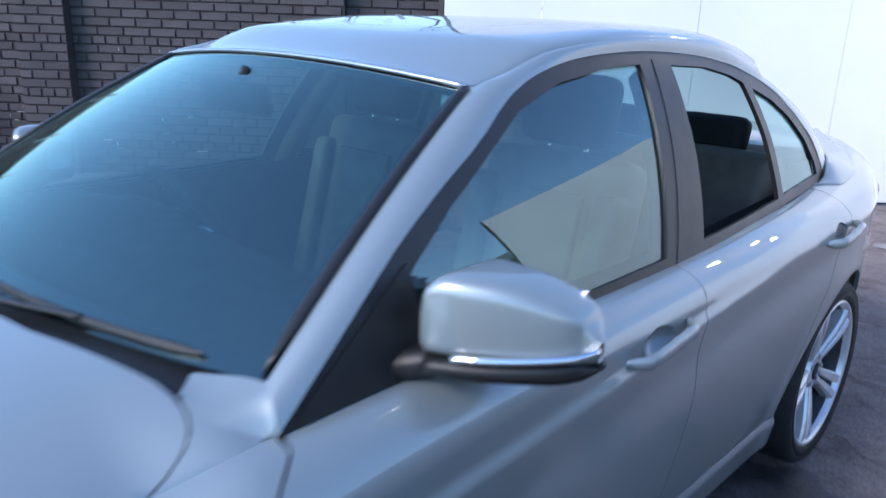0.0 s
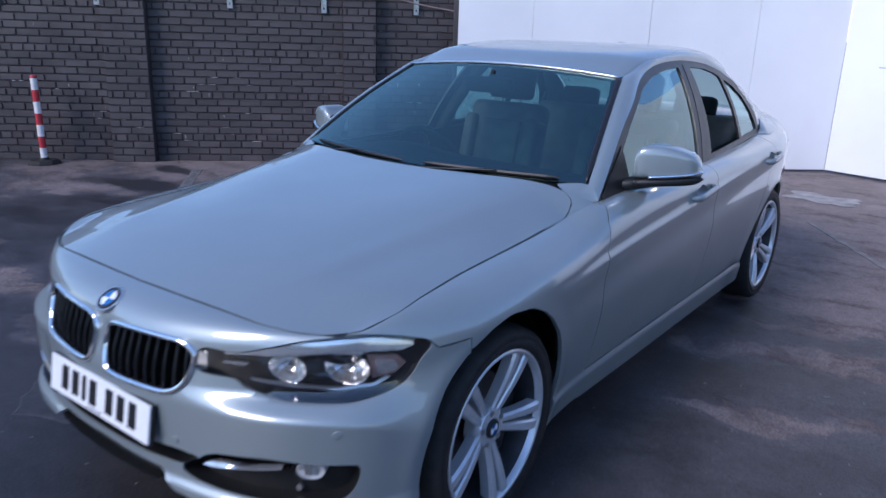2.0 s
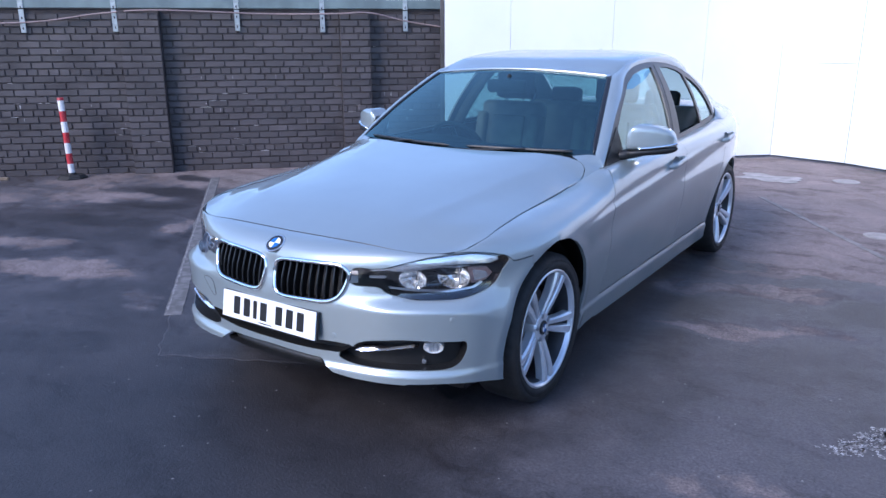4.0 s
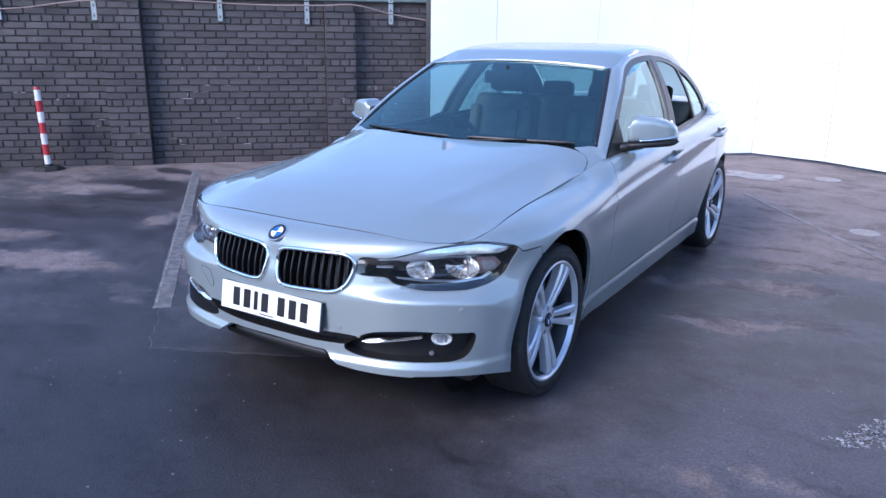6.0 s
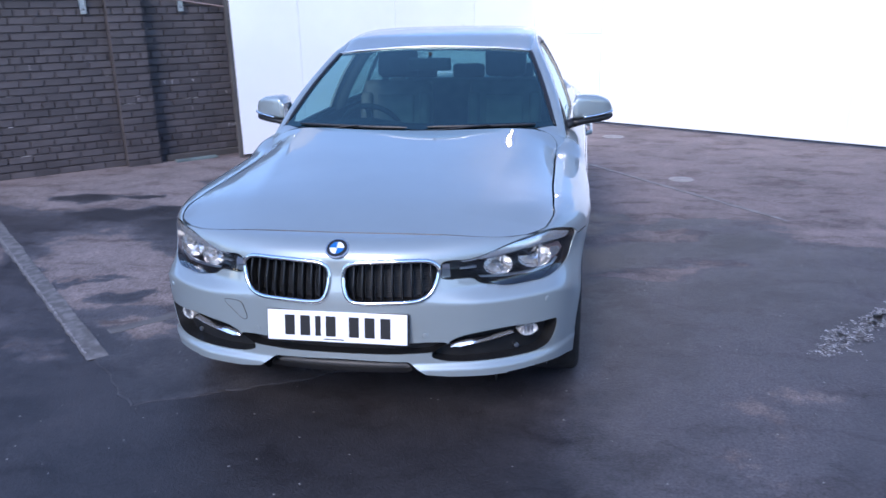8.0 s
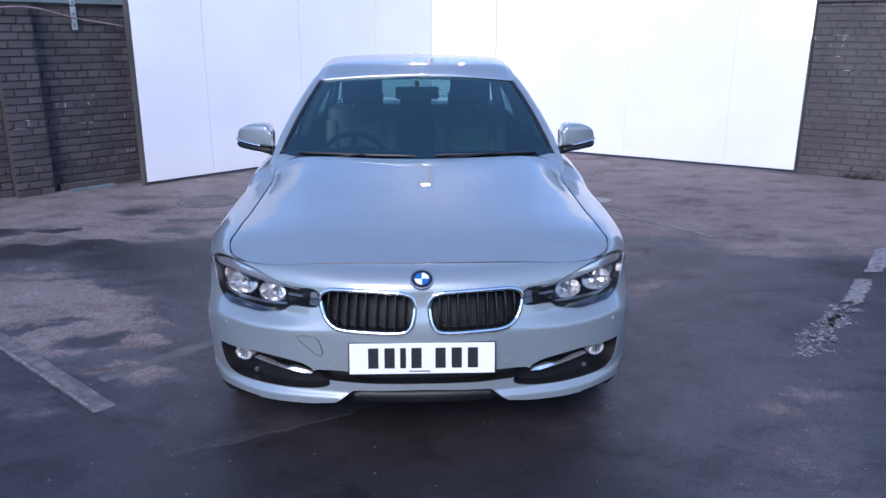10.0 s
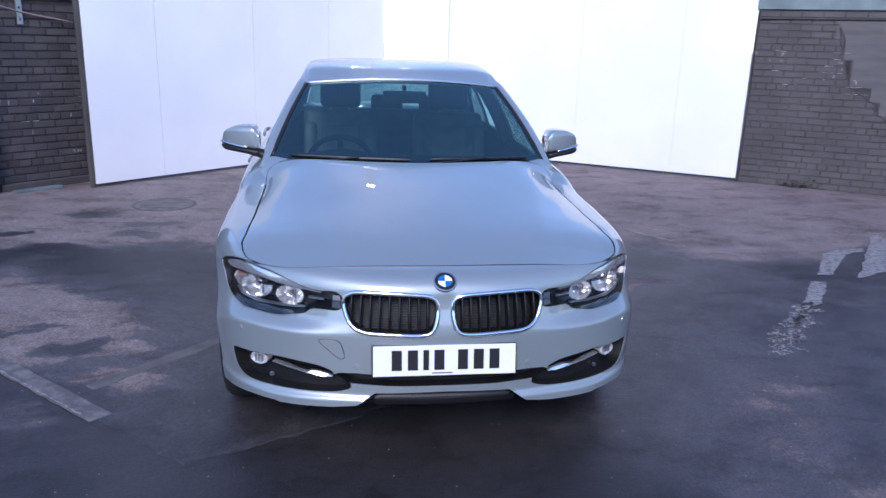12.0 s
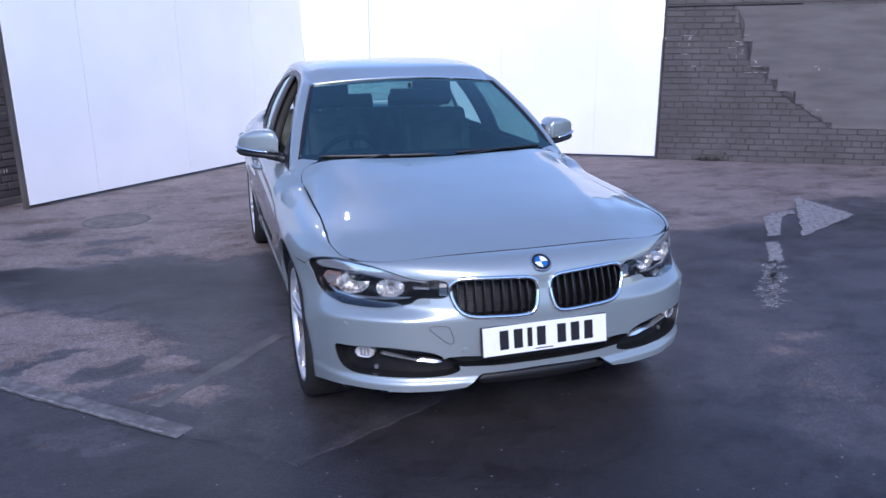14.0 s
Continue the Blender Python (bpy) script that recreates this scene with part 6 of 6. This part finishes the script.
pts = smooth_line([(u, -0.045 - (0.10 if any(a - 0.2 < u < b + 0.2 for a, b in PILLARS) else 0), z) for u, z in cab], 8)
v, f = tube([tuple(ML @ Vector(p)) for p in pts], 0.0085, sides=6)
cable = mesh_object("cable", v, f, CABLE, None, smooth=True)
tagged(cable, "slack pinkish cable strung along the brick wall", "cable")
v, f = tube([tuple(ML @ Vector(p)) for p in smooth_line([(-12, -0.03, 1.855), (-4, -0.035, 1.852), (-0.5, -0.035, 1.848), (1.3, -0.03, 1.838)], 6)], 0.006, sides=6)
tagged(mesh_object("cable", v, f, RUBBER, None, smooth=True), "thin black cable under the wall capping", "cable")
v, f = tube([tuple(MR @ Vector(p)) for p in ((0.88, -0.012, 1.935), (2.45, -0.012, 1.945))], 0.007, sides=6)
tagged(mesh_object("cable", v, f, RUBBER, None, smooth=True), "thin black cable clipped along the top of the grey wall", "cable")

# floodlight mast behind the white boards: its lamps show as sparks in the bonnet and roof
mast = thing("floodlight_mast", "tall slim steel mast with lit floodlights behind the white boards", "lamp post", at=(0.5, 19.0, 0))
LIT = glowing("lit_lamp", (1.0, 0.78, 0.50), 110.0)
v, f = tube([(0, 0, 0), (0, 0, 10.4)], [0.16, 0.10], sides=12)
mesh_object("pole", v, f, GALV, mast, smooth=True)
v, f = tube([(-0.5, 0, 8.95), (1.2, 0, 8.95)], 0.06, sides=8)
mesh_object("cross_arm", v, f, GALV, mast, smooth=True)
for x, z in ((-0.1, 10.5), (-0.5, 9.3), (1.1, 8.75)):
    lh = new("lamp_head")
    lh.parent = mast
    lh.location = (x, -0.1, z)
    part("case", box_bm((0.5, 0.22, 0.36), None, 0.03), BLACK, lh)
    part("lamp_glass", box_bm((0.26, 0.02, 0.20), Matrix.Translation((0, -0.12, 0))), LIT, lh)

# bare tree beyond the brick wall
def tree(x, y, h, seed):
    t = thing("tree", "bare winter tree with fine twigs beyond the wall", "tree", "trees beyond the wall", at=(x, y, 0))
    r = random.Random(seed)
    vs, fs = [], []

    def limb(p, d, length, rad, level):
        pts, rr = [p], [rad]
        q, e = p.copy(), d.copy()
        n = 5
        for i in range(n):
            e = (e + Vector((r.gauss(0, 0.16), r.gauss(0, 0.16), r.gauss(0.05, 0.10)))).normalized()
            q = q + e * length / n
            pts.append(q.copy())
            rr.append(rad * (1 - 0.65 * (i + 1) / n))
        v, f = tube(pts, rr, sides=6 if level < 2 else 4)
        k = len(vs)
        vs.extend(v)
        fs.extend(tuple(i + k for i in g) for g in f)
        if level < 4:
            for i in range(4 if level else 7):
                j = r.randint(2, n)
                side = Vector((r.gauss(0, 1), r.gauss(0, 1), r.gauss(0.35, 0.5))).normalized()
                limb(pts[j], (e * 0.5 + side * 0.8).normalized(), length * r.uniform(0.45, 0.68), rr[j] * 0.6, level + 1)

    limb(Vector((0, 0, 0)), Vector((0, 0, 1)), h * 0.5, h * 0.022, 0)
    mesh_object("branches", vs, fs, BARK, t)


tree(-12.5, 12.0, 9.0, 3)
tree(-9.0, 17.0, 9.0, 5)
tree(-5.5, 19.5, 9.5, 11)

# ---------------------------------------------------------------- bricks, last
brick_cache = {}


def lay(wall, m, stretches, mat, singles, rng, tag, where=None):
    """Bricks over stretches of a wall: single objects where u lies in the singles' span, the rest joined in one mesh."""
    vs, fs = [], []
    for (u0, u1, z0, z1, out) in stretches:
        for u, z, ln in courses(u0, u1, z0, z1, rng):
            q = m @ pose(u, -out - rng.uniform(0, 0.004), z, rng.gauss(0, 0.5), rng.gauss(0, 0.35), rng.gauss(0, 0.4))
            if where and not where(u, z):
                continue
            key = (round(ln, 3), tag)
            if key not in brick_cache:
                brick_cache[key] = brick_mesh("brick", ln, mat)
            me = brick_cache[key]
            if singles(u, z):
                ob = new("brick", me)
                ob.parent = wall
                ob.matrix_local = q
            else:
                k = len(vs)
                vs.extend(tuple(q @ v.co) for v in me.vertices)
                fs.extend(tuple(i + k for i in p.vertices) for p in me.polygons)
    rest = mesh_object("brickwork", vs, fs, mat, wall)
    tagged(rest, kind="stuff")


spans, u = [], -13.9
for a, b in PILLARS:
    spans.append((u, a - 0.004, 0.0, 1.85, 0.0))
    spans.append((a, b, 0.0, 1.84, 0.110))
    u = b + 0.004
last_span = (u, 1.74, 0.0, 1.85, 0.0)
count = [0]


def near_pick(u, z):
    ok = -1.9 < u < 0.47 and 0.55 < z < 1.85
    if ok:
        count[0] += 1
    return ok and count[0] <= 300


lay(wall_west, ML, spans, BRICK, near_pick, random.Random(5), "dark")
lay(wall_west, ML, [last_span], BRICK_DARK, lambda u, z: False, random.Random(8), "darker")


def slurried(u):
    """The lower edge of the cement skin on the grey wall, stepped by courses."""
    z = np.interp(u, [1.66, 1.80, 2.02, 2.46, 2.98, 3.0, 9.0], [1.95, 1.62, 1.20, 0.84, 0.47, 0.44, 0.44])
    return round(float(z) / 0.0755) * 0.0755 - 0.005


lay(wall_east, MR, [(0.88, 9.0, 0.0, 2.03, 0.0)], BRICK_GREY, lambda u, z: False, random.Random(6), "grey")
rr = random.Random(21)
edge, u = [], 1.70
while u < 8.9:
    w = rr.choice((0.113, 0.113, 0.226))
    edge += [(u, slurried(u + w / 2)), (u + w, slurried(u + w / 2))]
    u += w
edge += [(u, 1.925), (1.70, 1.925)]
v = [(a, -0.0048, z) for a, z in edge] + [(a, 0.004, z) for a, z in edge]
n = len(edge)
bm = bmesh.new()
vs = [bm.verts.new(p) for p in v]
bm.faces.new(vs[:n])
for i in range(n):
    if (vs[i].co - vs[(i + 1) % n].co).length > 1e-4:
        bm.faces.new((vs[i], vs[(i + 1) % n], vs[n + (i + 1) % n], vs[n + i]))
bmesh.ops.triangulate(bm, faces=[q for q in bm.faces if len(q.verts) > 4])
bmesh.ops.recalc_face_normals(bm, faces=bm.faces[:])
skin = part("cement_skin", bm, SLURRY, wall_east, "smooth pale cement skin with a stepped lower edge")
skin.matrix_local = MR


def chips(wall, m, spots, seed):
    """Pale broken marks along the joints: (u, z, how many, spread, out of the wall)."""
    r = random.Random(seed)
    vs, fs = [], []
    for u, z, many, wide, out in spots:
        for k in range(many):
            a, c = u + r.gauss(0, wide), z + r.gauss(0, wide * 0.6)
            flat = r.random() < 0.6
            c = round(c / 0.0755) * 0.0755 - (0.005 if flat else 0.038)
            w, h = (r.uniform(0.02, 0.07), r.uniform(0.003, 0.007)) if flat else (r.uniform(0.004, 0.008), r.uniform(0.015, 0.032))
            if c - h < 0.02:
                continue
            i = len(vs)
            for j in range(8):
                q = j * math.pi / 4
                g = r.uniform(0.5, 1.1)
                vs.append(tuple(m @ Vector((a + w * g * math.cos(q), -out - 0.0052, c + h * g * math.sin(q)))))
            fs.append(tuple(range(i, i + 8)))
    tagged(mesh_object("paint_chips", vs, fs, CHIP, wall), kind="stuff")


chips(wall_west, ML, [(-3.57, 0.85, 2, 0.05, 0), (-3.28, 0.84, 2, 0.04, 0), (-2.49, 0.55, 4, 0.08, 0), (-2.07, 0.39, 4, 0.06, 0.11), (-1.42, 0.86, 5, 0.10, 0), (-1.66, 0.30, 3, 0.05, 0), (-1.15, 0.36, 2, 0.05, 0), (0.62, 0.93, 2, 0.03, 0),
                      (0.94, 0.90, 3, 0.05, 0), (1.34, 0.83, 3, 0.05, 0), (1.29, 0.36, 3, 0.05, 0), (0.84, 0.70, 3, 0.06, 0), (-0.9, 0.9, 14, 0.55, 0), (-3.4, 0.8, 8, 0.5, 0), (0.28, 0.8, 3, 0.1, 0.11)], 4)
chips(wall_east, MR, [(1.82, 1.55, 9, 0.06, 0.004), (1.75, 1.35, 8, 0.09, 0.003), (2.0, 1.20, 9, 0.10, 0.004), (1.05, 1.6, 7, 0.12, 0), (1.2, 1.23, 4, 0.15, 0), (2.69, 0.69, 3, 0.02, 0.004), (2.75, 1.2, 3, 0.06, 0.004)], 9)

# a dark tuft of weed and leaf litter at the foot of the grey wall
weed = thing("weed_tuft", "dark tuft of weed and dead leaves at the wall's foot", "weed", at=tuple(MR @ Vector((1.52, -0.05, 0))))
for name, many, tone, high, wide in (("dead_leaves", 60, (0.022, 0.018, 0.013), 0.09, 0.11), ("green_leaves", 26, (0.045, 0.060, 0.028), 0.11, 0.09)):
    r = random.Random(many)
    vs, fs = [], []
    for k in range(many):
        a = r.uniform(0, 2 * math.pi)
        c = Vector((r.gauss(0.10 if many < 40 else 0.0, wide), r.gauss(0, 0.022), abs(r.gauss(0, high * 0.5))))
        d, e = Vector((math.cos(a), 0.4 * math.sin(a), r.uniform(-0.2, 0.8))).normalized() * r.uniform(0.012, 0.03), Vector((-math.sin(a), math.cos(a), r.uniform(-0.5, 0.5))).normalized() * r.uniform(0.005, 0.012)
        i = len(vs)
        vs += [tuple(c - d), tuple(c + e), tuple(c + d), tuple(c - e + Vector((0, 0, 0.004)))]
        fs.append((i, i + 1, i + 2, i + 3))
    vs = [(x, y, max(z, 0.002)) for x, y, z in vs]
    tagged(mesh_object(name, vs, fs, material(name, tone, 0.8, vary=0.4, scale=40), weed), kind="stuff")
weed.rotation_euler = (0, 0, RA)
